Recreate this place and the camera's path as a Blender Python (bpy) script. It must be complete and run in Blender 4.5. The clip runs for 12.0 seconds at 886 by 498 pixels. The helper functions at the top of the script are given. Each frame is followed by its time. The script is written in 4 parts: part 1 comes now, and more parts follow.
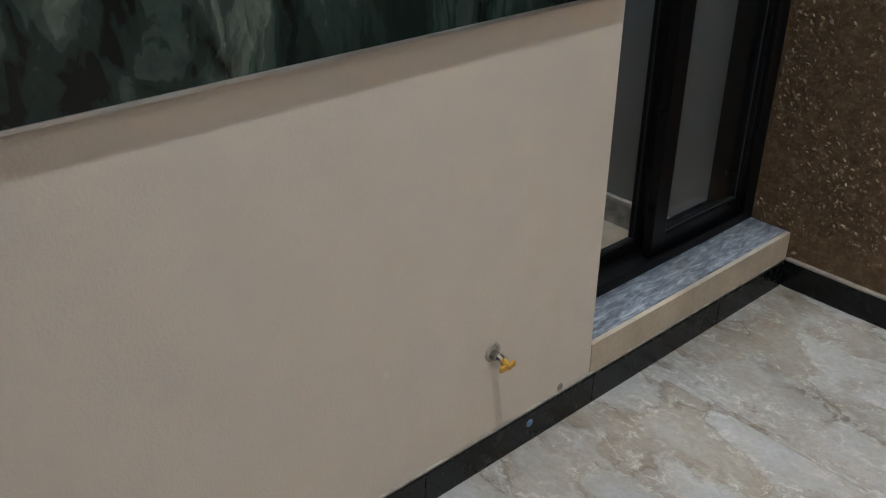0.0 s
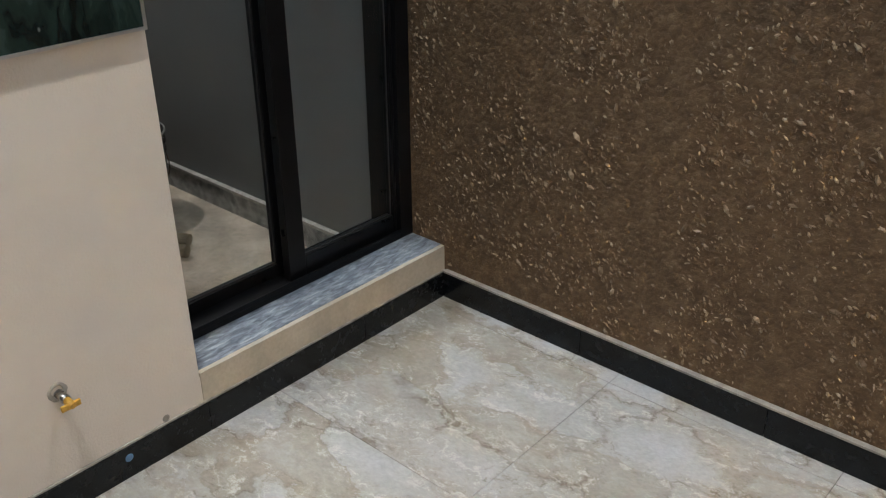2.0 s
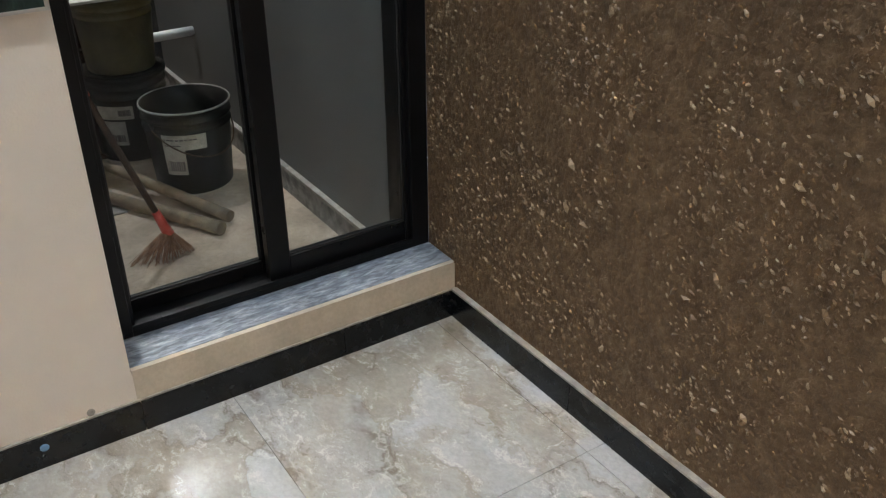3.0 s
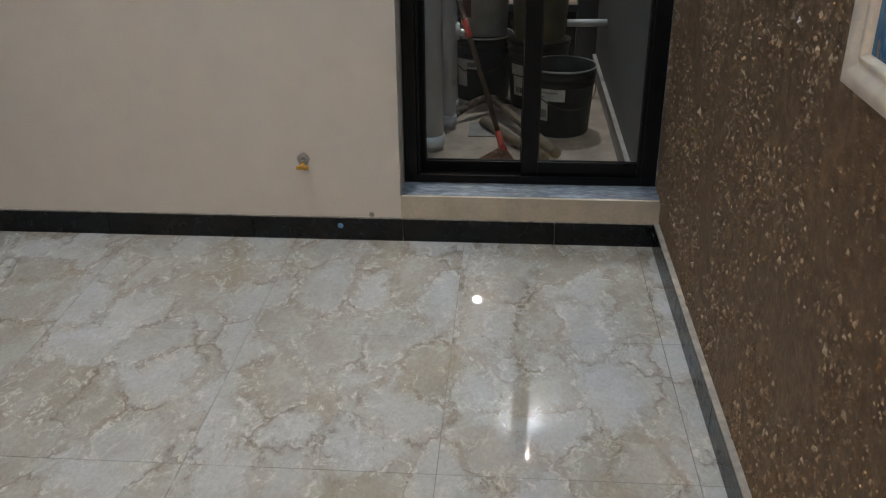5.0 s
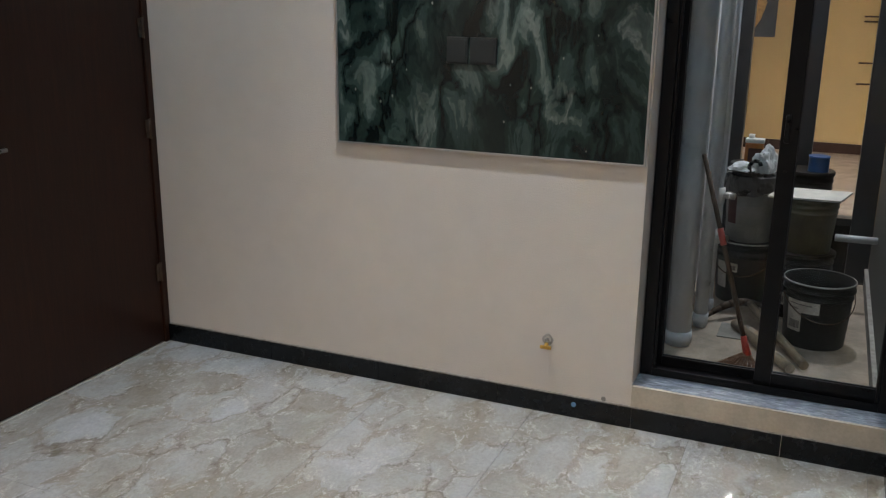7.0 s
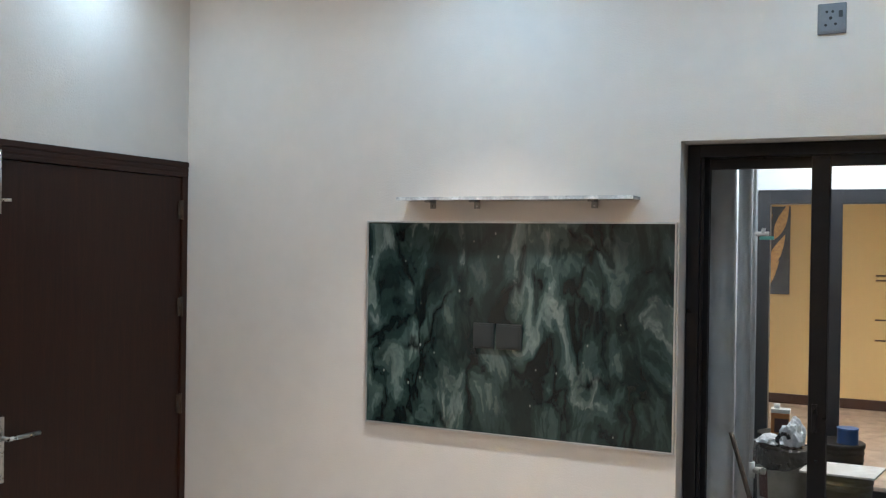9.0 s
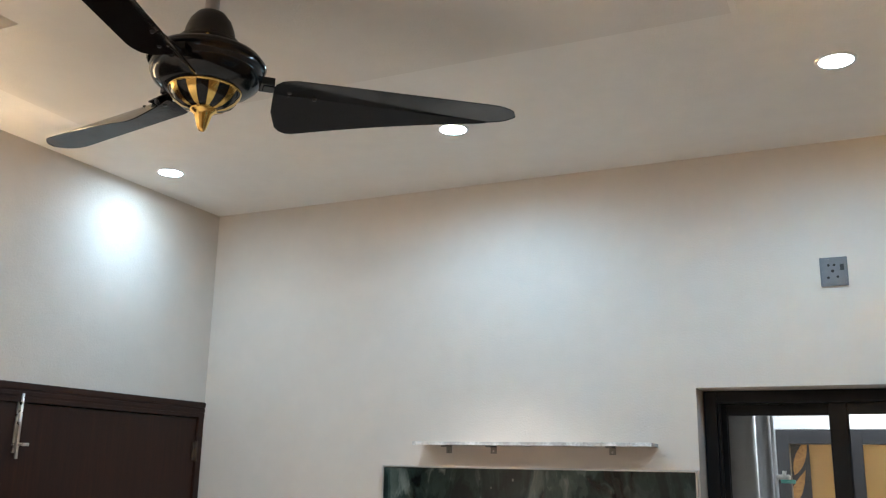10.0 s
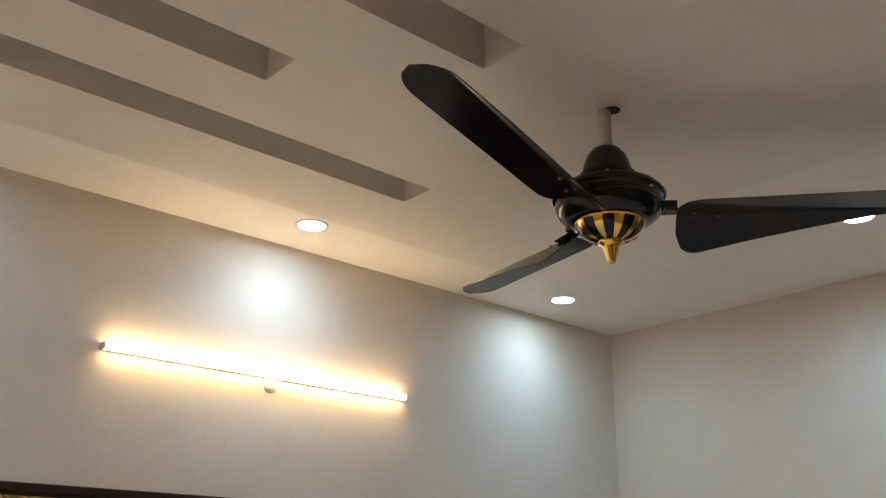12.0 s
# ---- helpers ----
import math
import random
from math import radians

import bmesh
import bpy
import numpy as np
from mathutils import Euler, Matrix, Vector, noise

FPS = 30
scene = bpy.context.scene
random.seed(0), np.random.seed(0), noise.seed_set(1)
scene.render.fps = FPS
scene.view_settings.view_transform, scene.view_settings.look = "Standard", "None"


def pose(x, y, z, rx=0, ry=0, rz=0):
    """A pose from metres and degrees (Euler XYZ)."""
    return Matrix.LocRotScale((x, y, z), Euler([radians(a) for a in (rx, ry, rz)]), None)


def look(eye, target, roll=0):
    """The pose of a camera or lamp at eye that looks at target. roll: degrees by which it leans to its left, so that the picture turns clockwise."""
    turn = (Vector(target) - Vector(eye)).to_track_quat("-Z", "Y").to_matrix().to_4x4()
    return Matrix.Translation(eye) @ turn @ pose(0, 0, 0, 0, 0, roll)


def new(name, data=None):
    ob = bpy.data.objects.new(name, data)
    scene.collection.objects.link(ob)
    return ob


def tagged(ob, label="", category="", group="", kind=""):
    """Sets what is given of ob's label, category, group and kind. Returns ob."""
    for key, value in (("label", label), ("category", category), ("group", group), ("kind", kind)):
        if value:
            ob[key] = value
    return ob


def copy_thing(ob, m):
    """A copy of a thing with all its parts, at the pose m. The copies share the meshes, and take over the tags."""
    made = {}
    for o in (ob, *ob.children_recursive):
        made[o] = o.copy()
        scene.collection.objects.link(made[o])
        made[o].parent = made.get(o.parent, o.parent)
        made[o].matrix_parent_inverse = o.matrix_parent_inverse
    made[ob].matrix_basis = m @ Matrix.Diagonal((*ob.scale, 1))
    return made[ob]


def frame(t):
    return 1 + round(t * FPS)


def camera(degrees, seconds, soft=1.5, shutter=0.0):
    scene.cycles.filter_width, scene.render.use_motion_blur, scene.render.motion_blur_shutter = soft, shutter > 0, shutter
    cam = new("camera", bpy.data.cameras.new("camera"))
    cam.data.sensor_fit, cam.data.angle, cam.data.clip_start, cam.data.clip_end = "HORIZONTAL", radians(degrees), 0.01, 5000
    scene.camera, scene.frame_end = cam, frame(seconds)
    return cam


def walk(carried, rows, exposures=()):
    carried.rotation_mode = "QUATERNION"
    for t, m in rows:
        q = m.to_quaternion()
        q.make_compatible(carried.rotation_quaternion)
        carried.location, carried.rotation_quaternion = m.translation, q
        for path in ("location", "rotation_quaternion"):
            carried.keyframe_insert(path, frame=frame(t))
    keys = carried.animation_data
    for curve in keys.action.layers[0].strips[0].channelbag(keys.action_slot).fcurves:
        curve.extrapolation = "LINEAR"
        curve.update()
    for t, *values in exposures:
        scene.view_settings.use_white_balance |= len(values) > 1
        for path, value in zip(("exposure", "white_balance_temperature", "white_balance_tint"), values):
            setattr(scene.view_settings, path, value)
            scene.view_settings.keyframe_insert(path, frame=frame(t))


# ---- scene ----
cam = camera(52.3, 12.0, soft=1.2)
PATH = [
    (0, (-2.395, -1.132, 1.425), (-1.234, 0.189, 0.473), 0.3),
    (0.5, (-2.386, -1.252, 1.438), (-1.186, 0.072, 0.54), -0.7),
    (1, (-2.364, -1.466, 1.459), (-1.027, -0.29, 0.548), -0.8),
    (1.5, (-2.14, -1.633, 1.471), (-0.769, -0.516, 0.538), -0.2),
    (2, (-1.893, -1.667, 1.465), (-0.562, -0.492, 0.546), -0.3),
    (2.5, (-1.609, -1.761, 1.449), (-0.437, -0.434, 0.52), -0.5),
    (2.7, (-1.466, -1.776, 1.473), (-0.37, -0.41, 0.507), -0.1),
    (4.3, (-0.54, -2.511, 1.356), (-0.391, -0.726, 0.467), -2.3),
    (4.5, (-0.568, -2.655, 1.375), (-0.496, -0.862, 0.493), -1.5),
    (5, (-0.536, -2.956, 1.417), (-0.675, -1.165, 0.538), -0.5),
    (5.5, (-0.409, -3.068, 1.453), (-0.71, -1.296, 0.574), -0.1),
    (6, (-0.398, -3.16, 1.469), (-0.86, -1.396, 0.648), 0.2),
    (6.5, (-0.368, -3.208, 1.531), (-0.999, -1.449, 0.817), 0.4),
    (7, (-0.334, -3.23, 1.597), (-1.09, -1.457, 1.062), 0.7),
    (7.2, (-0.322, -3.222, 1.592), (-1.12, -1.445, 1.14), 0.8),
    (8.8, (-0.354, -3.26, 1.754), (-1.186, -1.445, 1.644), 0.7),
    (9, (-0.35, -3.275, 1.774), (-1.179, -1.455, 1.757), 0.8),
    (9.5, (-0.354, -3.312, 1.797), (-1.158, -1.501, 2.067), 1.1),
    (10, (-0.354, -3.345, 1.842), (-1.183, -1.588, 2.316), 1.1),
    (10.5, (-0.363, -3.347, 1.878), (-1.287, -1.68, 2.483), 1.2),
    (11, (-0.398, -3.375, 1.9), (-1.51, -1.858, 2.581), 0.9),
    (11.5, (-0.42, -3.407, 1.914), (-1.709, -2.062, 2.644), 0.8),
    (12, (-0.442, -3.422, 1.883), (-1.861, -2.191, 2.571), 0.8),
]
walk(cam, [(t, look(eye, target, roll)) for t, eye, target, roll in PATH],
     [(0.0, 4.1, 6350, 10), (1.0, 4.1, 6350, 10), (2.0, 4.55, 6450, 10), (2.5, 4.7, 6500, 10), (4.5, 4.15, 6300, 10), (5.5, 4.0, 6350, 10), (7.0, 4.3, 6150, 10),
      (9.0, 4.95, 6100, 10), (9.5, 5.05, 6200, 10), (10.5, 4.95, 6450, 10), (11.5, 4.66, 6850, 10), (12.0, 4.45, 6700, 10)])
ZC, ZP = 3.009, 2.937
# ---------- light ----------
world = bpy.data.worlds.new("sky")
scene.world = world
world.use_nodes = True
wn = world.node_tree
sky = wn.nodes.new("ShaderNodeTexSky")
sky.sky_type = "NISHITA"
sky.sun_disc = False
sky.sun_elevation, sky.sun_rotation = radians(35), radians(200)
wn.links.new(sky.outputs[0], wn.nodes["Background"].inputs["Color"])
wn.nodes["Background"].inputs["Strength"].default_value = 0.15


def spot(name, at, target, watts, degrees, blend, col, size=0.04):
    d = bpy.data.lights.new(name, "SPOT")
    d.energy, d.color, d.spot_size, d.spot_blend, d.shadow_soft_size = watts, col, radians(degrees), blend, size
    ob = new(name, d)
    ob.matrix_world = look(at, target)
    return ob


COOL, NEUTRAL = (0.42, 0.72, 1.0), (1.0, 0.86, 0.74)
# The last two, at y = -4.42, are unseen lamps added as warm fill.
LAMPS = [(-2.886, -0.622, 0.46), (-1.607, -0.625, 0.9), (-0.36, -0.70, 0.6), (-2.892, -1.888, 0.46), (-0.36, -1.93, 0.5), (-2.892, -3.16, 0.46), (-0.36, -3.20, 0.5),
         (-0.75, -4.42, 6.5), (-2.2, -4.42, 18.5)]
for x, y, watts in LAMPS:
    spot("downlight_and_fill_beam", (x, y, (ZP if watts > 1 else ZC) - 0.012), (x, y, 0), watts, 150 if watts > 1 or x < -2.5 else 174, 1.0 if watts > 1 or x < -2.5 else 0.6, NEUTRAL if watts > 1 else COOL)
for (x, y, _), watts in zip(LAMPS[1:3], (5.2, 2.0)):
    spot("downlight_core", (x, y, ZC - 0.014), (x, y, 0), watts, 78, 1.0, (1.0, 0.95, 0.89))
FAR_LAMPS = [(-0.82, 5.25), (-0.34, 4.00)]
for x, y in FAR_LAMPS:
    spot("far_room_beam", (x, y, 3.188), (x, y, 0), 3.4, 150, 1.0, (1.0, 0.90, 0.74))
spot("passage_beam", (-0.38, 2.33, 2.838), (-0.38, 2.33, 0), 5.2, 172, 1.0, (0.97, 0.98, 1.0))
# materials
def mat(name):
    m = bpy.data.materials.new(name)
    m.use_nodes = True
    nt = m.node_tree
    return m, nt, nt.nodes["Principled BSDF"]


def coords(nt, scale=1.0, rot=(0, 0, 0), obj=False):
    """World-sized coordinates, so that a pattern runs on from piece to piece."""
    if obj:
        c = nt.nodes.new("ShaderNodeTexCoord").outputs["Object"]
    else:
        c = nt.nodes.new("ShaderNodeNewGeometry").outputs["Position"]
    mp = nt.nodes.new("ShaderNodeMapping")
    mp.inputs["Scale"].default_value = (scale,) * 3 if isinstance(scale, (int, float)) else scale
    mp.inputs["Rotation"].default_value = rot
    nt.links.new(c, mp.inputs["Vector"])
    return mp.outputs["Vector"]


def noise_tex(nt, vec, scale, detail=4.0, rough=0.55, dist=0.0):
    n = nt.nodes.new("ShaderNodeTexNoise")
    n.inputs["Scale"].default_value = scale
    n.inputs["Detail"].default_value = detail
    n.inputs["Roughness"].default_value = rough
    n.inputs["Distortion"].default_value = dist
    nt.links.new(vec, n.inputs["Vector"])
    return n.outputs["Fac"]


def voronoi(nt, vec, scale, feature="F1", rnd=1.0):
    n = nt.nodes.new("ShaderNodeTexVoronoi")
    n.feature = feature
    n.inputs["Scale"].default_value = scale
    n.inputs["Randomness"].default_value = rnd
    nt.links.new(vec, n.inputs["Vector"])
    return n


def ramp(nt, fac, stops, interp="LINEAR"):
    r = nt.nodes.new("ShaderNodeValToRGB")
    cr = r.color_ramp
    cr.interpolation = interp
    while len(cr.elements) < len(stops):
        cr.elements.new(0.5)
    for e, (p, c) in zip(cr.elements, stops):
        e.position = p
        e.color = (*c, 1) if len(c) == 3 else c
    nt.links.new(fac, r.inputs["Fac"])
    return r.outputs["Color"]


def grey(v):
    return (v, v, v)


def mix(nt, fac, a, b, mode="MIX"):
    m = nt.nodes.new("ShaderNodeMix")
    m.data_type = "RGBA"
    m.blend_type = mode
    for idx, v in ((0, fac), (6, a), (7, b)):
        if isinstance(v, (int, float)):
            m.inputs[idx].default_value = v
        elif isinstance(v, tuple):
            m.inputs[idx].default_value = (*v, 1)
        else:
            nt.links.new(v, m.inputs[idx])
    return m.outputs[2]


def math_node(nt, op, a, b=0.0):
    n = nt.nodes.new("ShaderNodeMath")
    n.operation = op
    for i, v in ((0, a), (1, b)):
        if isinstance(v, (int, float)):
            n.inputs[i].default_value = v
        else:
            nt.links.new(v, n.inputs[i])
    return n.outputs[0]


def bump(nt, bs, height, strength=0.3, distance=0.002):
    b = nt.nodes.new("ShaderNodeBump")
    b.inputs["Strength"].default_value = strength
    b.inputs["Distance"].default_value = distance
    nt.links.new(height, b.inputs["Height"])
    nt.links.new(b.outputs["Normal"], bs.inputs["Normal"])


def plain(name, col, rough=0.5, metal=0.0, var=0.12, vscale=14.0, bump_d=0.0004, spec=0.5, coat=0.0):
    """A surface of one colour with grain, faint stains and fine relief."""
    m, nt, bs = mat(name)
    v = coords(nt, 1.0)
    n1 = noise_tex(nt, v, vscale, 5)
    n2 = noise_tex(nt, v, vscale * 9, 3)
    dark = tuple(c * (1 - var) for c in col)
    light = tuple(min(1, c * (1 + var)) for c in col)
    c1 = ramp(nt, n1, [(0.3, dark), (0.7, light)])
    c2 = ramp(nt, n2, [(0.35, grey(1 - var * 0.6)), (0.65, grey(1.0))])
    nt.links.new(mix(nt, 1.0, c1, c2, "MULTIPLY"), bs.inputs["Base Color"])
    nt.links.new(ramp(nt, n1, [(0.3, grey(max(0.02, rough - 0.07))), (0.7, grey(min(1, rough + 0.07)))]), bs.inputs["Roughness"])
    bs.inputs["Metallic"].default_value = metal
    bs.inputs["Specular IOR Level"].default_value = spec
    bs.inputs["Coat Weight"].default_value = coat
    if bump_d:
        bump(nt, bs, n2, 0.4, bump_d)
    return m


def paint_wall(name, col, warm=0.02):
    """Matt emulsion on plaster: roller stipple, dust, scuffs and hardly seen unevenness."""
    m, nt, bs = mat(name)
    v = coords(nt)
    big = noise_tex(nt, v, 1.3, 4, 0.6)
    mid = noise_tex(nt, v, 9, 5, 0.6)
    fine = noise_tex(nt, v, 150, 3, 0.6)
    c = ramp(nt, big, [(0.3, tuple(k * 0.955 for k in col)), (0.7, col)])
    c = mix(nt, 1.0, c, ramp(nt, mid, [(0.35, grey(0.965)), (0.65, grey(1.0))]), "MULTIPLY")
    speck = voronoi(nt, v, 55).outputs["Distance"]
    c = mix(nt, ramp(nt, speck, [(0.035, grey(0.35)), (0.075, grey(0.0))]), c, tuple(min(1, k * 1.22) for k in col))
    nt.links.new(c, bs.inputs["Base Color"])
    bs.inputs["Roughness"].default_value = 0.62
    bs.inputs["Specular IOR Level"].default_value = 0.35
    h = math_node(nt, "ADD", math_node(nt, "MULTIPLY", fine, 0.9), math_node(nt, "MULTIPLY", mid, 1.2))
    bump(nt, bs, h, 0.55, 0.0024)
    return m


WALL = paint_wall("cream_wall_paint", (0.66, 0.59, 0.52))
# Dark tone for the unseen south wall, lessens the haze mirrored in the window.
SOUTH_PAINT = paint_wall("darkened_south_wall_paint", (0.20, 0.165, 0.13))
CEIL = paint_wall("ceiling_paint", (0.80, 0.76, 0.71))
PANEL = paint_wall("ceiling_panel_paint", (0.72, 0.675, 0.62))
# White passage paint with the passage's shade worked into its colour.
SHADED_WALL = paint_wall("shade_darkened_utility_paint", (0.15, 0.149, 0.143))
COLUMN_WALL = paint_wall("white_column_paint", (0.66, 0.68, 0.70))
TAN_WALL = paint_wall("tan_wall_paint", (0.42, 0.29, 0.125))


def brown_plaster():
    m, nt, bs = mat("brown_textured_plaster")
    v = coords(nt)
    warp = noise_tex(nt, v, 30, 4, 0.6)
    big = noise_tex(nt, v, 2.2, 4, 0.6)
    mid = noise_tex(nt, v, 24, 5, 0.65)
    fine = noise_tex(nt, v, 160, 4, 0.6)
    base = ramp(nt, mid, [(0.28, (0.104, 0.060, 0.029)), (0.5, (0.164, 0.099, 0.050)), (0.75, (0.270, 0.172, 0.094))])
    base = mix(nt, 1.0, base, ramp(nt, big, [(0.3, grey(0.80)), (0.7, grey(1.0))]), "MULTIPLY")
    base = mix(nt, 1.0, base, ramp(nt, fine, [(0.3, grey(0.84)), (0.7, grey(1.0))]), "MULTIPLY")
    nt.links.new(base, bs.inputs["Base Color"])
    bs.inputs["Roughness"].default_value = 0.6
    bs.inputs["Specular IOR Level"].default_value = 0.45
    vo = voronoi(nt, v, 62).outputs["Distance"]
    h = math_node(nt, "ADD", math_node(nt, "MULTIPLY", mid, 1.6), math_node(nt, "ADD", math_node(nt, "MULTIPLY", fine, 0.5), math_node(nt, "MULTIPLY", vo, -0.7)))
    bump(nt, bs, h, 0.85, 0.007)
    return m


BROWN = brown_plaster()


def stone_chip():
    m, nt, bs = mat("tan_stone_chip")
    g = nt.nodes.new("ShaderNodeNewGeometry")
    c = ramp(nt, g.outputs["Random Per Island"], [(0.0, (0.14, 0.088, 0.048)), (0.40, (0.24, 0.160, 0.092)), (0.75, (0.36, 0.255, 0.155)), (1.0, (0.46, 0.350, 0.225))])
    c = mix(nt, 1.0, c, ramp(nt, noise_tex(nt, coords(nt), 220, 3), [(0.3, grey(0.7)), (0.7, grey(1.0))]), "MULTIPLY")
    nt.links.new(c, bs.inputs["Base Color"])
    bs.inputs["Roughness"].default_value = 0.38
    return m


CHIP = stone_chip()


def floor_tile():
    """Glazed porcelain, printed with slanting pale grey stone flakes, tan seams and crumbled white edges."""
    m, nt, bs = mat("glazed_marble_tile")
    oi = nt.nodes.new("ShaderNodeObjectInfo")
    add = nt.nodes.new("ShaderNodeVectorMath")
    add.operation = "ADD"
    cmb = nt.nodes.new("ShaderNodeCombineXYZ")
    nt.links.new(math_node(nt, "MULTIPLY", oi.outputs["Random"], 0.16), cmb.inputs["Z"])
    nt.links.new(coords(nt, (1.12, 0.74, 1.0), (0, 0, radians(16))), add.inputs[0])
    nt.links.new(cmb.outputs[0], add.inputs[1])
    v0 = add.outputs[0]
    w = nt.nodes.new("ShaderNodeTexNoise")
    w.inputs["Scale"].default_value, w.inputs["Detail"].default_value, w.inputs["Roughness"].default_value = 7.0, 9.0, 0.66
    nt.links.new(v0, w.inputs["Vector"])
    wv = nt.nodes.new("ShaderNodeVectorMath")
    wv.operation = "MULTIPLY_ADD"
    wv.inputs[1].default_value = (0.24, 0.24, 0.0)
    nt.links.new(w.outputs["Color"], wv.inputs[0])
    nt.links.new(v0, wv.inputs[2])
    v = wv.outputs[0]
    cell = voronoi(nt, v, 5.2).outputs["Color"]
    edge = voronoi(nt, v, 5.2, "DISTANCE_TO_EDGE").outputs["Distance"]
    tone = noise_tex(nt, v, 6.0, 6, 0.62)
    big = noise_tex(nt, v0, 2.2, 3, 0.5)
    fine = noise_tex(nt, v0, 80, 5, 0.7)
    t = math_node(nt, "ADD", math_node(nt, "MULTIPLY", cell, 0.34), math_node(nt, "MULTIPLY", tone, 0.66))
    c = ramp(nt, t, [(0.28, (0.385, 0.345, 0.290)), (0.42, (0.445, 0.418, 0.372)), (0.50, (0.490, 0.475, 0.445)), (0.58, (0.525, 0.522, 0.515)), (0.70, (0.585, 0.595, 0.612))])
    seam = math_node(nt, "ADD", edge, math_node(nt, "MULTIPLY", tone, -0.16))
    c = mix(nt, math_node(nt, "MULTIPLY", ramp(nt, noise_tex(nt, v0, 4.0, 4), [(0.40, grey(0.12)), (0.62, grey(1))]), ramp(nt, seam, [(-0.07, grey(0.6)), (0.0, grey(0.36)), (0.10, grey(0.0))])), c, (0.405, 0.345, 0.268))
    c = mix(nt, 1.0, c, ramp(nt, big, [(0.3, grey(0.86)), (0.7, grey(1.0))]), "MULTIPLY")
    gate = ramp(nt, noise_tex(nt, v0, 6.0, 4), [(0.46, grey(0)), (0.56, grey(1))])
    c = mix(nt, math_node(nt, "MULTIPLY", gate, ramp(nt, edge, [(0.0, grey(0.75)), (0.014, grey(0.30)), (0.06, grey(0.0))])), c, (0.185, 0.155, 0.115))
    crumb = noise_tex(nt, v, 40, 7, 0.78)
    band = ramp(nt, edge, [(0.015, grey(0.0)), (0.05, grey(1.0)), (0.10, grey(0.7)), (0.20, grey(0.12))])
    c = mix(nt, math_node(nt, "MULTIPLY", band, ramp(nt, crumb, [(0.54, grey(0)), (0.58, grey(0.85))])), c, (0.70, 0.685, 0.65))
    c = mix(nt, math_node(nt, "MULTIPLY", band, ramp(nt, crumb, [(0.37, grey(0.8)), (0.43, grey(0))])), c, (0.25, 0.215, 0.165))
    vein = math_node(nt, "ABSOLUTE", math_node(nt, "SUBTRACT", noise_tex(nt, v0, 3.4, 8, 0.62), 0.5))
    c = mix(nt, math_node(nt, "MULTIPLY", gate, ramp(nt, vein, [(0.0, grey(0.6)), (0.005, grey(0.25)), (0.012, grey(0))])), c, (0.66, 0.64, 0.59))
    c = mix(nt, 1.0, c, ramp(nt, fine, [(0.3, grey(0.82)), (0.62, grey(1.0))]), "MULTIPLY")
    nt.links.new(c, bs.inputs["Base Color"])
    nt.links.new(ramp(nt, fine, [(0.3, grey(0.012)), (0.7, grey(0.03))]), bs.inputs["Roughness"])
    bs.inputs["Specular IOR Level"].default_value = 0.5
    bump(nt, bs, noise_tex(nt, coords(nt), 2.2, 1, 0.5), 0.05, 0.001)
    return m


TILE = floor_tile()
GROUT = plain("grey_grout", (0.27, 0.25, 0.22), 0.8, var=0.2)
CEMENT = plain("dusty_cement_floor", (0.40, 0.315, 0.24), 0.75, var=0.28, vscale=7, bump_d=0.002)


def black_skirting():
    m, nt, bs = mat("black_polished_stone")
    v = coords(nt)
    n = noise_tex(nt, v, 35, 5, 0.6)
    c = ramp(nt, n, [(0.35, (0.004, 0.005, 0.006)), (0.8, (0.008, 0.009, 0.010))])
    nt.links.new(c, bs.inputs["Base Color"])
    nt.links.new(ramp(nt, n, [(0.3, grey(0.16)), (0.7, grey(0.32))]), bs.inputs["Roughness"])
    bs.inputs["Specular IOR Level"].default_value = 0.35
    return m


SKIRT = black_skirting()
PLASTER = plain("yellowish_dusty_plaster", (0.50, 0.43, 0.335), 0.75, var=0.14, vscale=9, bump_d=0.002)
PASSAGE_SKIRT = plain("crusted_grey_stone", (0.27, 0.255, 0.235), 0.7, var=0.5, vscale=26, bump_d=0.003)
CAULK = plain("white_filler_line", (0.40, 0.365, 0.32), 0.75, var=0.3, vscale=30, bump_d=0.002)


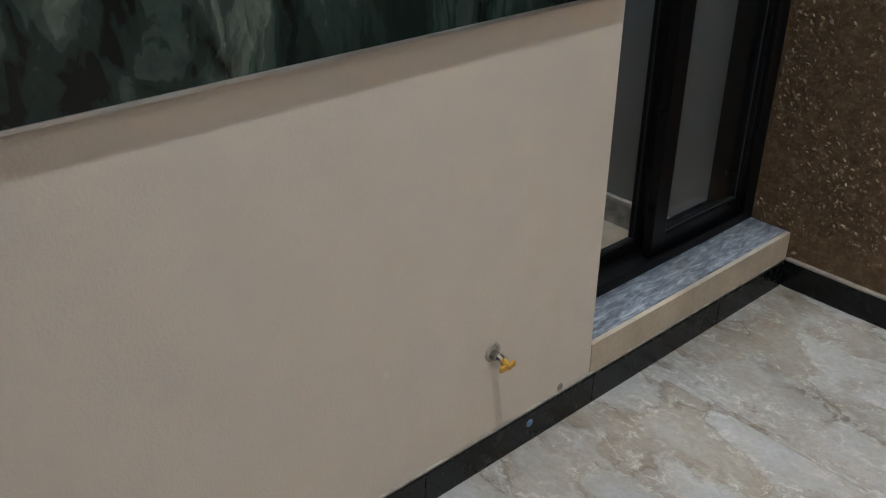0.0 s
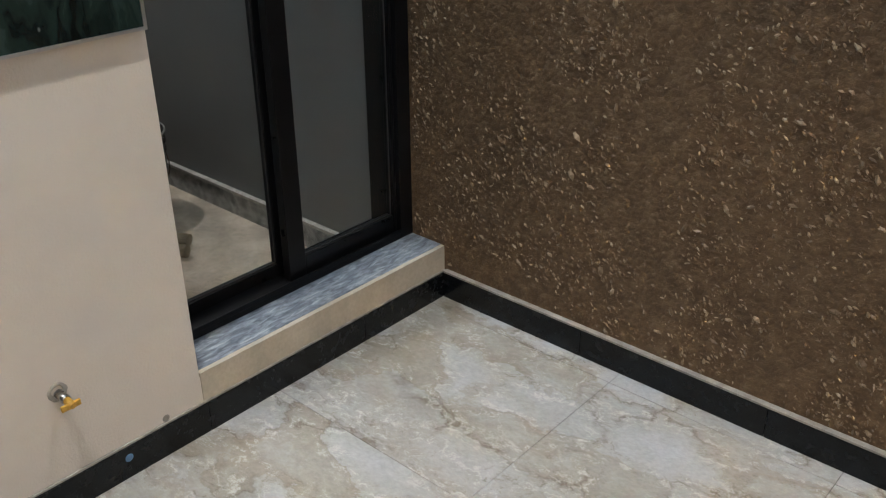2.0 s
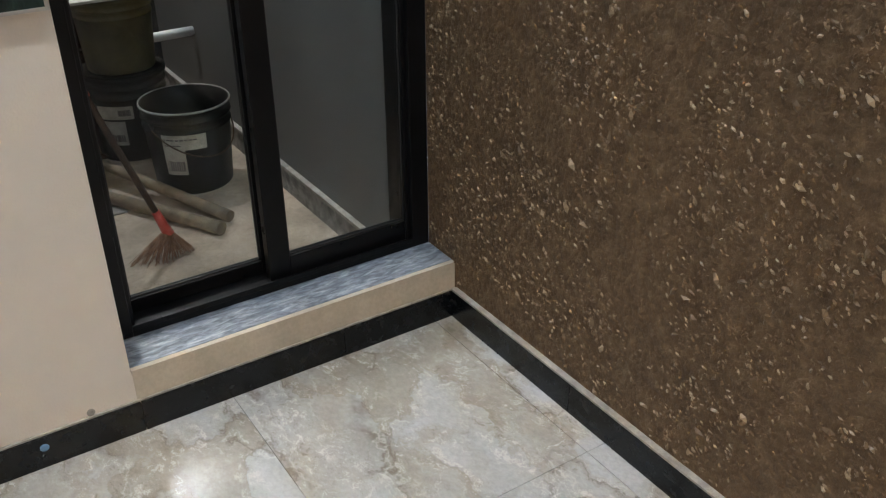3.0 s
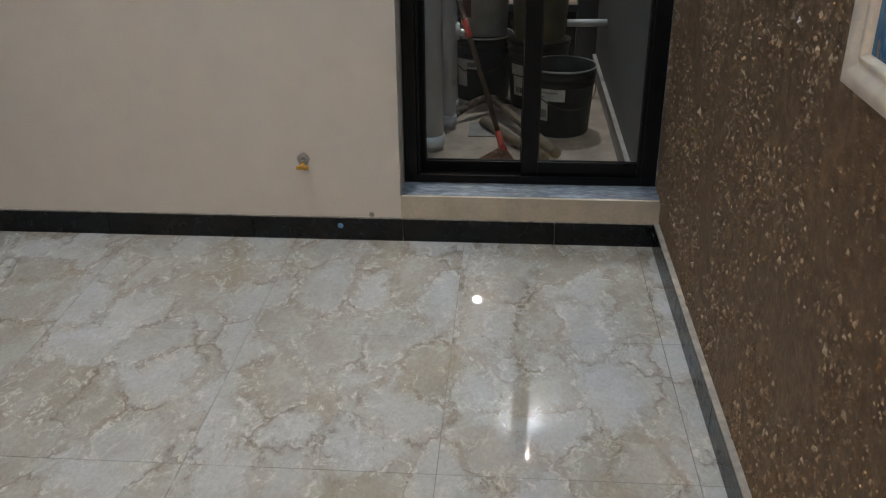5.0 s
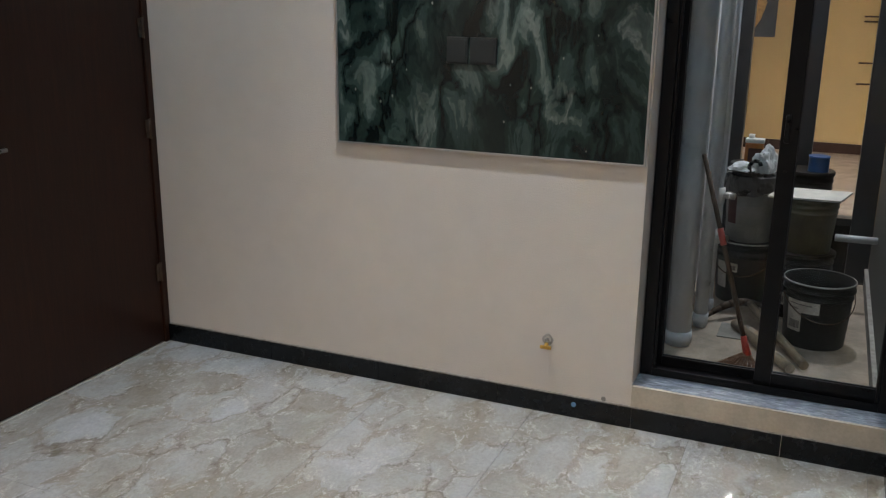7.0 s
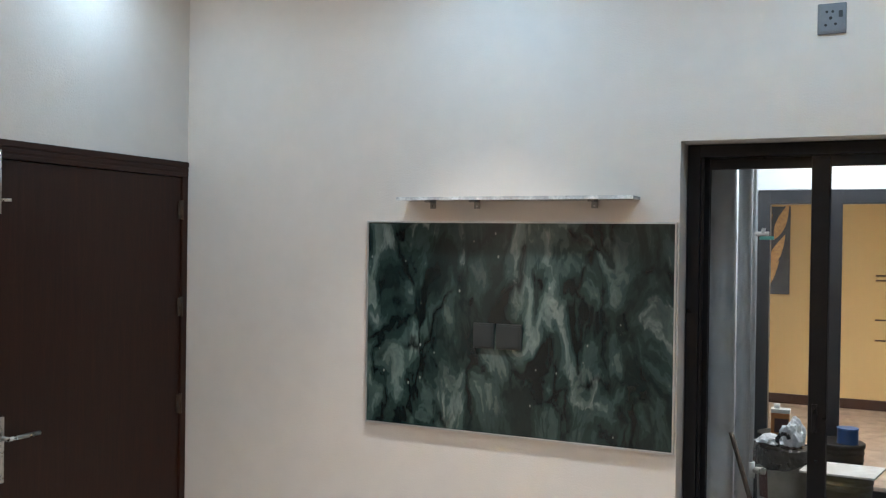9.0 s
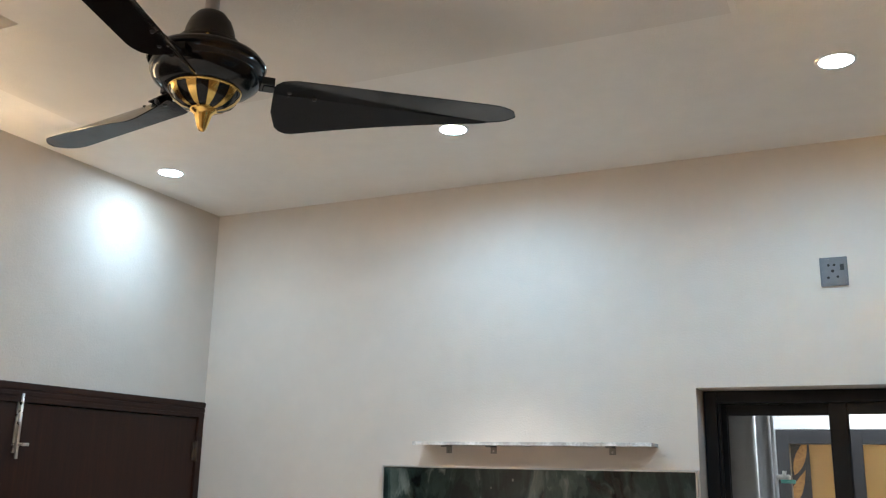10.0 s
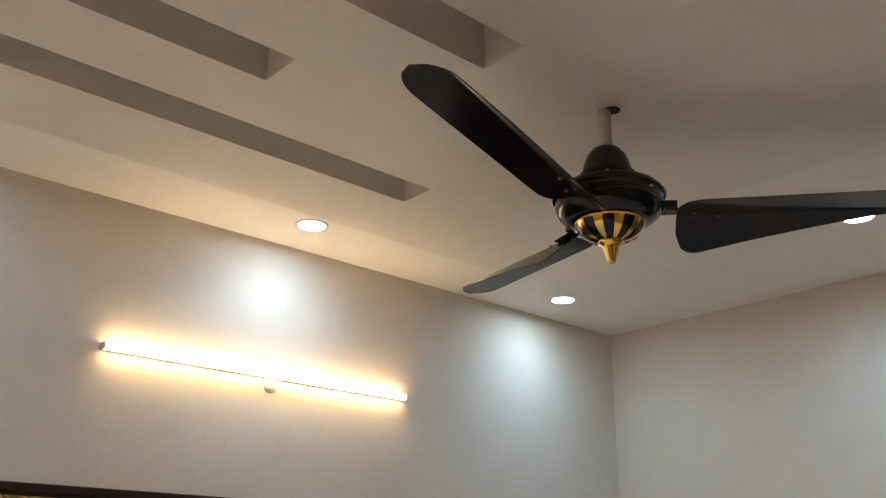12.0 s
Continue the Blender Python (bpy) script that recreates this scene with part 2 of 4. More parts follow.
def green_marble():
    """Dark green marble: folded slanting flakes of grey-green with black seams and pale crystals."""
    m, nt, bs = mat("green_marble_sheet")
    v = coords(nt, (1.0, 1.0, 0.46), (0, radians(24), 0))
    w = nt.nodes.new("ShaderNodeTexNoise")
    w.inputs["Scale"].default_value, w.inputs["Detail"].default_value, w.inputs["Roughness"].default_value = 3.6, 5.0, 0.55
    nt.links.new(v, w.inputs["Vector"])
    wv = nt.nodes.new("ShaderNodeVectorMath")
    wv.operation = "MULTIPLY_ADD"
    wv.inputs[1].default_value = (0.27, 0.0, 0.34)
    nt.links.new(w.outputs["Color"], wv.inputs[0])
    nt.links.new(v, wv.inputs[2])
    v2 = wv.outputs[0]
    a = noise_tex(nt, v2, 4.2, 4, 0.52)
    fold = math_node(nt, "PINGPONG", math_node(nt, "MULTIPLY", a, 4.4), 0.5)
    f = noise_tex(nt, v2, 55.0, 5, 0.65)
    cloud = noise_tex(nt, v2, 9.0, 7, 0.66)
    t = math_node(nt, "ADD", math_node(nt, "MULTIPLY", fold, 0.95), math_node(nt, "MULTIPLY", math_node(nt, "SUBTRACT", cloud, 0.5), 0.85))
    c = ramp(nt, t, [(0.05, (0.004, 0.008, 0.008)), (0.11, (0.016, 0.030, 0.026)), (0.20, (0.020, 0.038, 0.033)), (0.23, (0.045, 0.074, 0.064)), (0.36, (0.054, 0.086, 0.074)), (0.385, (0.105, 0.142, 0.122)), (0.50, (0.150, 0.188, 0.162))])
    big = noise_tex(nt, v, 2.0, 3, 0.5)
    c = mix(nt, ramp(nt, big, [(0.42, grey(0.75)), (0.58, grey(0.0))]), c, (0.012, 0.024, 0.021))
    edge = voronoi(nt, v2, 5.0, "DISTANCE_TO_EDGE").outputs["Distance"]
    gate = ramp(nt, noise_tex(nt, v2, 5.0, 4), [(0.48, grey(0)), (0.56, grey(1))])
    c = mix(nt, math_node(nt, "MULTIPLY", gate, ramp(nt, edge, [(0.0, grey(0.95)), (0.02, grey(0.7)), (0.06, grey(0))])), c, (0.002, 0.004, 0.004))
    r1 = math_node(nt, "ABSOLUTE", math_node(nt, "SUBTRACT", a, 0.54))
    c = mix(nt, math_node(nt, "MULTIPLY", ramp(nt, cloud, [(0.48, grey(0)), (0.60, grey(1))]), ramp(nt, r1, [(0.0, grey(0.75)), (0.010, grey(0.4)), (0.022, grey(0))])), c, (0.21, 0.235, 0.205))
    speck = voronoi(nt, coords(nt, (1.0, 1.0, 0.6)), 17).outputs["Distance"]
    c = mix(nt, ramp(nt, speck, [(0.05, grey(0.8)), (0.075, grey(0.0))]), c, (0.26, 0.28, 0.25))
    c = mix(nt, 1.0, c, ramp(nt, f, [(0.3, grey(0.62)), (0.7, grey(1.0))]), "MULTIPLY")
    nt.links.new(c, bs.inputs["Base Color"])
    bs.inputs["Roughness"].default_value = 0.2
    bs.inputs["Specular IOR Level"].default_value = 0.3
    return m


GREEN = green_marble()


def sill_marble():
    m, nt, bs = mat("grey_blue_streaked_marble")
    v = coords(nt, (1.0, 3.6, 1.0), (0, 0, radians(-24)))
    a = noise_tex(nt, v, 16, 7, 0.68, 0.8)
    b = noise_tex(nt, v, 38, 6, 0.7, 0.8)
    c = ramp(nt, a, [(0.33, (0.050, 0.060, 0.078)), (0.45, (0.135, 0.157, 0.192)), (0.55, (0.235, 0.268, 0.315)), (0.68, (0.47, 0.51, 0.56))])
    c = mix(nt, ramp(nt, b, [(0.54, grey(0)), (0.68, grey(0.6))]), c, (0.11, 0.11, 0.115))
    nt.links.new(c, bs.inputs["Base Color"])
    bs.inputs["Roughness"].default_value = 0.32
    return m


SILL = sill_marble()
ALU = plain("black_anodised_aluminium", (0.005, 0.005, 0.0055), 0.34, 0.0, var=0.25, bump_d=0.0001, spec=0.22)
ALU_GREY = plain("dark_grey_aluminium", (0.028, 0.030, 0.034), 0.4, 0.0, var=0.03, bump_d=0.0001)
RUBBER = plain("black_rubber", (0.015, 0.015, 0.015), 0.7, var=0.2)


def clear_glass():
    m, nt, bs = mat("clear_glass")
    bs.inputs["Base Color"].default_value = (0.93, 0.96, 0.95, 1)
    bs.inputs["Transmission Weight"].default_value = 1.0
    bs.inputs["IOR"].default_value = 1.24
    v = coords(nt)
    nt.links.new(ramp(nt, noise_tex(nt, v, 6, 5, 0.7), [(0.45, grey(0.0)), (0.9, grey(0.03))]), bs.inputs["Roughness"])
    return m


GLASS = clear_glass()


def acrylic():
    m, nt, bs = mat("clear_acrylic")
    bs.inputs["Base Color"].default_value = (0.30, 0.285, 0.26, 1)
    bs.inputs["Transmission Weight"].default_value = 0.12
    bs.inputs["IOR"].default_value = 1.49
    nt.links.new(ramp(nt, noise_tex(nt, coords(nt), 25, 4), [(0.4, grey(0.03)), (0.8, grey(0.2))]), bs.inputs["Roughness"])
    return m


ACRYLIC = acrylic()


def dark_wood():
    m, nt, bs = mat("dark_stained_wood")
    v = coords(nt, (14.0, 14.0, 0.9))
    g = noise_tex(nt, v, 3.5, 8, 0.62, 0.6)
    f = noise_tex(nt, coords(nt, (60, 60, 3.0)), 4, 5, 0.6)
    big = noise_tex(nt, coords(nt), 1.6, 3)
    c = ramp(nt, g, [(0.3, (0.025, 0.0085, 0.0045)), (0.55, (0.036, 0.0122, 0.0062)), (0.8, (0.051, 0.0178, 0.009))])
    c = mix(nt, 1.0, c, ramp(nt, f, [(0.3, grey(0.75)), (0.7, grey(1.0))]), "MULTIPLY")
    c = mix(nt, 1.0, c, ramp(nt, big, [(0.3, grey(0.85)), (0.7, grey(1.0))]), "MULTIPLY")
    nt.links.new(c, bs.inputs["Base Color"])
    nt.links.new(ramp(nt, g, [(0.3, grey(0.36)), (0.7, grey(0.48))]), bs.inputs["Roughness"])
    bs.inputs["Specular IOR Level"].default_value = 0.28
    bump(nt, bs, f, 0.25, 0.0006)
    return m


WOOD = dark_wood()
STEEL = plain("brushed_steel", (0.52, 0.50, 0.47), 0.3, 1.0, var=0.1, vscale=40)
BRASS = plain("polished_brass", (0.78, 0.52, 0.16), 0.16, 1.0, var=0.12, vscale=40)
GOLD = plain("gold_trim", (0.70, 0.48, 0.17), 0.28, 1.0, var=0.12, vscale=30)
FAN_BLACK = plain("gloss_black_enamel", (0.006, 0.0058, 0.0056), 0.14, var=0.2, bump_d=0.0001, spec=0.34)
FAN_MATT = plain("satin_black_plastic", (0.012, 0.0115, 0.011), 0.35, var=0.2, bump_d=0.0002)
ROD = plain("white_enamel_rod", (0.56, 0.53, 0.49), 0.4, var=0.1)
EDGE_BRIGHT = plain("polished_acrylic_edge", (0.58, 0.56, 0.53), 0.15, var=0.5, vscale=12, bump_d=0.0)
TRIM = plain("aluminium_edge_trim", (0.55, 0.55, 0.54), 0.35, 0.9, var=0.1)
SOCKET = plain("grey_socket_plastic", (0.13, 0.135, 0.145), 0.42, var=0.08, vscale=40, bump_d=0.0001)
SWITCH = plain("charcoal_switch_plastic", (0.014, 0.017, 0.016), 0.5, var=0.1, vscale=40, bump_d=0.0001)
HOLE = plain("dark_socket_hole", (0.006, 0.006, 0.006), 0.7)
WHITE_PLASTIC = plain("white_plastic", (0.66, 0.65, 0.62), 0.4, var=0.08, vscale=30, bump_d=0.0002)
YELLOW_TAPE = plain("yellow_thread_tape", (0.62, 0.34, 0.05), 0.5, var=0.3, vscale=90, bump_d=0.001)
PVC = plain("white_pvc_pipe", (0.56, 0.57, 0.58), 0.32, var=0.10, vscale=6)
BUCKET = plain("black_bucket_plastic", (0.009, 0.008, 0.007), 0.5, var=0.45, vscale=9, bump_d=0.001, spec=0.25)
BUCKET_GREY = plain("dusty_grey_bucket_plastic", (0.21, 0.205, 0.185), 0.5, var=0.25, vscale=9, bump_d=0.001)
BUCKET_OLIVE = plain("olive_tin_paint", (0.095, 0.082, 0.034), 0.45, var=0.35, vscale=9, bump_d=0.001)
LABEL = plain("soiled_paper_label", (0.36, 0.33, 0.29), 0.7, var=0.3, vscale=18)
LABEL_INK = plain("faded_label_ink", (0.10, 0.085, 0.08), 0.7, var=0.2)
LABEL_RED = plain("dark_red_label", (0.07, 0.02, 0.018), 0.6, var=0.3)
TIMBER = plain("weathered_timber", (0.22, 0.165, 0.105), 0.75, var=0.35, vscale=20, bump_d=0.001)
BROOM_RED = plain("red_plastic_sleeve", (0.48, 0.055, 0.035), 0.4, var=0.15)
STRAW = plain("broom_straw", (0.26, 0.135, 0.075), 0.8, var=0.4, vscale=60)
RUST = plain("rusty_steel", (0.09, 0.055, 0.036), 0.65, 0.5, var=0.4, vscale=30, bump_d=0.001)
ORANGE = plain("orange_brown_plastic", (0.40, 0.14, 0.03), 0.35, var=0.15)
# Colour of a blue reflection, painted on a small disc.
BLUE_GLINT = plain("pale_blue_glint", (0.16, 0.30, 0.48), 0.5, var=0.25, vscale=60)
BLUE = plain("blue_tin_paint", (0.02, 0.10, 0.30), 0.35, var=0.2)
WHITE_BAG = plain("white_plastic_bag", (0.66, 0.67, 0.68), 0.35, var=0.15, vscale=20, bump_d=0.002)
BLACK_BAG = plain("black_plastic_bag", (0.015, 0.015, 0.017), 0.3, var=0.2, vscale=20, bump_d=0.003)
BOARD = plain("pale_board", (0.70, 0.66, 0.60), 0.6, var=0.2, vscale=12)
FRAME_WHITE = plain("cream_painted_frame", (0.66, 0.60, 0.53), 0.45, var=0.12, vscale=25, bump_d=0.0006)
TEAL = plain("teal_tap_handle", (0.10, 0.42, 0.36), 0.4)


def glow(name, col, strength):
    m, nt, bs = mat(name)
    nt.nodes.remove(bs)
    e = nt.nodes.new("ShaderNodeEmission")
    e.inputs["Color"].default_value = (*col, 1)
    e.inputs["Strength"].default_value = strength
    nt.links.new(e.outputs[0], nt.nodes["Material Output"].inputs["Surface"])
    return m


LED = glow("cool_led_face", (0.62, 0.83, 1.0), 5.5)
TUBE = glow("warm_tube_diffuser", (1.0, 0.72, 0.40), 1.4)
COVE = glow("amber_led_strip", (1.0, 0.62, 0.18), 8.5)


# mesh helpers
def box(bm, x0, x1, y0, y1, z0, z1, bev=0.0):
    vs = [bm.verts.new((x, y, z)) for z in (z0, z1) for y in (y0, y1) for x in (x0, x1)]
    faces = [bm.faces.new([vs[i] for i in f]) for f in ((0, 2, 3, 1), (4, 5, 7, 6), (0, 1, 5, 4), (2, 6, 7, 3), (0, 4, 6, 2), (1, 3, 7, 5))]
    if bev:
        es = list({e for f in faces for e in f.edges})
        bmesh.ops.bevel(bm, geom=es, offset=bev, segments=2, affect="EDGES", profile=0.6)
    return bm


def boxes(*dims, bev=0.0):
    bm = bmesh.new()
    for d in dims:
        box(bm, *d, bev=bev)
    return bm


def lathe(profile, n=32, at=(0, 0, 0), bm=None):
    """A turned shape about the z axis from (radius, height) pairs."""
    bm = bm or bmesh.new()
    rings = []
    for r, z in profile:
        if r < 1e-5:
            rings.append([bm.verts.new((at[0], at[1], at[2] + z))])
        else:
            rings.append([bm.verts.new((at[0] + r * math.cos(2 * math.pi * i / n), at[1] + r * math.sin(2 * math.pi * i / n), at[2] + z)) for i in range(n)])
    for a, b in zip(rings, rings[1:]):
        for i in range(n):
            j = (i + 1) % n
            if len(a) == 1 and len(b) == 1:
                continue
            if len(a) == 1:
                bm.faces.new((a[0], b[j], b[i]))
            elif len(b) == 1:
                bm.faces.new((a[i], a[j], b[0]))
            else:
                bm.faces.new((a[i], a[j], b[j], b[i]))
    bmesh.ops.recalc_face_normals(bm, faces=bm.faces)
    for f in bm.faces:
        f.smooth = True
    return bm


def rod(p, q, r, n=12, r2=None, bm=None):
    """A round bar from p to q, capped."""
    bm = bm or bmesh.new()
    p, q = Vector(p), Vector(q)
    m = Matrix.Translation(p) @ (q - p).to_track_quat("Z", "Y").to_matrix().to_4x4()
    L = (q - p).length
    r2 = r if r2 is None else r2
    a = [bm.verts.new(m @ Vector((r * math.cos(2 * math.pi * i / n), r * math.sin(2 * math.pi * i / n), 0))) for i in range(n)]
    b = [bm.verts.new(m @ Vector((r2 * math.cos(2 * math.pi * i / n), r2 * math.sin(2 * math.pi * i / n), L))) for i in range(n)]
    for i in range(n):
        f = bm.faces.new((a[i], a[(i + 1) % n], b[(i + 1) % n], b[i]))
        f.smooth = True
    bm.faces.new(a[::-1])
    bm.faces.new(b)
    return bm


def part(name, bm, material, parent=None, label="", smooth=False):
    """Links a bmesh as one mesh object, under a thing where one is given."""
    me = bpy.data.meshes.new(name)
    bm.to_mesh(me)
    bm.free()
    me.materials.append(material)
    if smooth:
        for p in me.polygons:
            p.use_smooth = True
    ob = new(name, me)
    if parent is not None:
        ob.parent = parent
    return tagged(ob, label)


def thing(name, label, category, at=(0, 0, 0), group="", kind=""):
    ob = new(name)
    ob.location = at
    ob.empty_display_size = 0.1
    return tagged(ob, label, category, group, kind)
# ---------- the room: north wall y = 0, east wall x = 0, west wall x = -3.13, floor z = 0 ----------
XW, YS = -3.13, -5.2
OX, OZ0, OZ1 = -0.917, 0.174, 2.143      # the opening in the north wall


def structure(name, bm, material, label, category="structure", parent=None):
    return tagged(part(name, bm, material, parent), label, category, kind="structure")


structure("wall_north", boxes((XW - 0.2, OX, 0, 0.27, -0.3, 3.3), (OX, 0, 0, 0.27, -0.3, OZ0 - 0.012), (OX, 0, 0, 0.27, OZ1, 3.3)),
          WALL, "cream painted plaster wall with sliding window opening", "wall")
structure("wall_east", boxes((0, 0.2, YS - 0.2, 0.135, -0.3, 3.3)), BROWN, "rough brown textured plaster wall", "wall")
# Closing wall out of view, kept dark so the panes mirror less of it.
structure("wall_south", boxes((XW - 0.2, 0.2, YS - 0.2, YS, -0.3, 3.3)), SOUTH_PAINT, "unseen closing wall, darkened to cut window reflections", "wall")
D1, DT = -1.17, 2.119                     # first door: outer edge and top of its frame
D2A, D2B = -1.53, -2.95                   # second door
structure("wall_west", boxes((XW - 0.2, XW, D2A, D1, -0.3, 3.3), (XW - 0.2, XW, YS, D2B, -0.3, 3.3),
                             (XW - 0.2, XW, D1, 0, DT, 3.3), (XW - 0.2, XW, D2B, D2A, DT, 3.3),
                             (XW - 0.2, XW, D1, 0, -0.3, 0), (XW - 0.2, XW, D2B, D2A, -0.3, 0),
                             (XW - 0.26, XW - 0.2, YS, 0, -0.3, 3.3)),
          WALL, "cream painted plaster wall with two door openings", "wall")

# ceiling: a margin at full height and a slightly dropped middle panel with long slots
PX0, PX1, PY1 = -2.668, -0.581, -1.24
SLOTS = [(-2.388, -2.264, -1.89), (-2.057, -1.935, -2.557), (-1.690, -1.566, -2.228), (-0.986, -0.862, -1.912)]
ZS = ZC + 0.07                            # top of the slots
bm = boxes((XW - 0.2, 0.2, YS, 0.0, ZS, ZS + 0.1), (XW - 0.2, PX0, YS, 0.0, ZC, ZS), (PX1, 0.2, YS, 0.0, ZC, ZS), (PX0, PX1, PY1, 0.0, ZC, ZS))
structure("ceiling", bm, CEIL, "off-white gypsum ceiling margin round dropped panel", "ceiling")
bm = bmesh.new()
xs = [PX0] + [v for a, b, _ in SLOTS for v in (a, b)] + [PX1]
for i in range(0, len(xs), 2):
    box(bm, xs[i], xs[i + 1], YS, PY1, ZP, ZS)
for a, b, y in SLOTS:
    box(bm, a, b, y, PY1, ZP, ZS)
    box(bm, a, b, YS, YS + 0.6, ZP, ZS)
structure("ceiling_panel", bm, PANEL, "off-white dropped gypsum ceiling panel with long slots", "ceiling")

# floor bed and outside slab
structure("floor", boxes((XW, 0, YS, 0, -0.3, -0.004)), GROUT, "glossy grey-beige marble-look tiled floor", "floor")
FLOOR = bpy.data.objects["floor"]

# skirting
SK = 0.012


def skirting(name, runs, axis, label):
    root = thing(name, label, "skirting", kind="structure")
    for a, b in runs:
        if axis == "x":
            part("skirting_tile", box(bmesh.new(), a + 0.0008, b - 0.0008, -SK, 0, 0, 0.084, bev=0.0015), SKIRT, root)
        else:
            part("skirting_tile", box(bmesh.new(), -SK - 0.006, 0, a + 0.0008, b - 0.0008, 0, 0.087, bev=0.0015), SKIRT, root)
    return root


j = [XW, -2.55, -2.004, -1.457, -0.910, -0.364, -0.001]
skirting("baseboard_north", list(zip(j, j[1:])), "x", "black polished stone skirting with joints")
j = [-SK - 0.001, -0.53, -1.08, -1.63, -2.18, -2.73, -3.28, -3.83, -4.38, -4.93]
skirting("baseboard_east", [(b, a) for a, b in zip(j, j[1:])], "y", "black polished stone skirting below brown plaster")
structure("trim_east", boxes((-0.0175, 0, YS, -SK, 0.0872, 0.093)), CAULK, "rough pale filler line above skirting", "trim")
structure("trim_north", boxes((XW, 0, -0.006, 0, 0.0842, 0.089)), CAULK, "thin pale filler line above skirting", "trim")

# sill
structure("window_sill", box(bmesh.new(), OX + 0.0005, -0.0005, 0.012, 0.269, OZ0 - 0.012, OZ0, bev=0.002), SILL, "grey-blue streaked marble window sill", "sill")
structure("sill_edge", boxes((OX + 0.002, -0.001, -0.003, 0.0118, OZ0 - 0.012, OZ0 - 0.001), (OX + 0.002, -0.001, -0.003, 0.0, 0.0892, OZ0 - 0.012)), PLASTER, "yellowish dusty plaster band below marble sill", "trim")


# sliding window
def sliding_window():
    root = thing("window_1", "black aluminium two-panel sliding window with clear glass", "window", kind="structure")
    x0, x1, z0, z1 = OX + 0.004, -0.002, OZ0 + 0.001, OZ1 - 0.002
    ya, yb = 0.132, 0.266
    w, wr = 0.045, 0.055
    part("frame_side", boxes((x0, x0 + w, ya, yb, z0, z1), (x0 + w, x0 + w + 0.012, ya + 0.016, ya + 0.022, z0, z1), bev=0.0015), ALU, root)
    part("frame_side", boxes((x1 - wr, x1, ya, yb, z0, z1), (x1 - wr - 0.012, x1 - wr, ya + 0.016, ya + 0.022, z0, z1), bev=0.0015), ALU, root)
    part("frame_head", boxes((x0 + w, x1 - wr, ya, yb, z1 - 0.045, z1), bev=0.0015), ALU, root)
    part("track", boxes((x0 + w, x1 - wr, ya, yb, z0, z0 + 0.016), (x0 + w, x1 - wr, ya, ya + 0.006, z0 + 0.016, z0 + 0.03),
                        (x0 + w, x1 - wr, ya + 0.086, ya + 0.090, z0 + 0.016, z0 + 0.03), (x0 + w, x1 - wr, yb - 0.006, yb, z0 + 0.016, z0 + 0.03), bev=0.001), ALU, root)

    def sash(a, b, y, left, right, rail, lock):
        s = part("sash", boxes((a, a + left, y, y + 0.03, z0 + 0.018, z1 - 0.03), (b - right, b, y, y + 0.03, z0 + 0.018, z1 - 0.03),
                               (a + left, b - right, y, y + 0.03, z0 + 0.018, z0 + rail), (a + left, b - right, y, y + 0.03, z1 - 0.085, z1 - 0.03), bev=0.002), ALU, root)
        p = part("pane", boxes((a + left - 0.006, b - right + 0.006, y + 0.012, y + 0.018, z0 + rail - 0.006, z1 - 0.079)), GLASS, s, "clear glass pane")
        p.visible_shadow = False
        g = 0.004
        part("gasket", boxes((a + left, a + left + g, y + 0.008, y + 0.011, z0 + rail, z1 - 0.085), (b - right - g, b - right, y + 0.008, y + 0.011, z0 + rail, z1 - 0.085),
                             (a + left, b - right, y + 0.008, y + 0.011, z0 + rail, z0 + rail + g)), RUBBER, s)
        if lock:
            part("latch", boxes((a + 0.012, a + 0.03, y - 0.008, y, 1.12, 1.22), bev=0.003), ALU, s)

    sash(-0.489, x1 - wr + 0.006, ya + 0.022, 0.060, 0.016, 0.078, True)
    sash(x0 + w - 0.006, -0.432, ya + 0.078, 0.030, 0.056, 0.056, False)
    return root


sliding_window()


# doors on the west wall
def flush_door(name, ya, yb, label, gold=False):
    """A flush door in a moulded timber frame; ya is the side nearer the corner."""
    root = thing(name, label, "door", kind="structure")
    wi = 0.035 if not gold else 0.07
    for y0, y1 in ((yb, yb + 0.075), (ya - wi, ya)):
        part("door_jamb", boxes((XW - 0.10, XW + 0.004, y0, y1, 0, DT), bev=0.002), WOOD, root)
    part("door_head", boxes((XW - 0.10, XW + 0.004, yb + 0.075, ya - wi, DT - 0.07, DT), (XW + 0.004, XW + 0.009, yb, ya, DT - 0.024, DT - 0.003),
                            (XW + 0.004, XW + 0.007, yb, ya, DT - 0.046, DT - 0.031), (XW + 0.004, XW + 0.006, yb, ya, DT - 0.066, DT - 0.053), bev=0.001), WOOD, root)
    leaf = part("leaf", box(bmesh.new(), XW - 0.045, XW - 0.006, yb + 0.078, ya - wi - 0.003, 0.006, DT - 0.073, bev=0.002), WOOD, root)
    if gold:
        part("gold_trim", boxes((XW + 0.004, XW + 0.012, yb, ya, DT - 0.046, DT - 0.036)), GOLD, root, "gold trim strip")
    return root, leaf


door, leaf = flush_door("door_1", -0.002, D1, "dark brown flush wooden door, closed, steel lever handle")
for z in (0.35, 1.02, 1.46, 1.90):
    hinge = rod((XW + 0.002, -0.036, z - 0.045), (XW + 0.002, -0.036, z + 0.045), 0.006, 10)
    box(hinge, XW - 0.004, XW + 0.002, -0.06, -0.03, z - 0.04, z + 0.04)
    part("hinge", hinge, RUST, door, "dark steel butt hinge")
HY = -0.990
plate = part("handle_plate", boxes((XW - 0.006, XW + 0.002, HY - 0.02, HY + 0.02, 0.88, 1.12), bev=0.003), STEEL, door, "brushed steel lock plate")
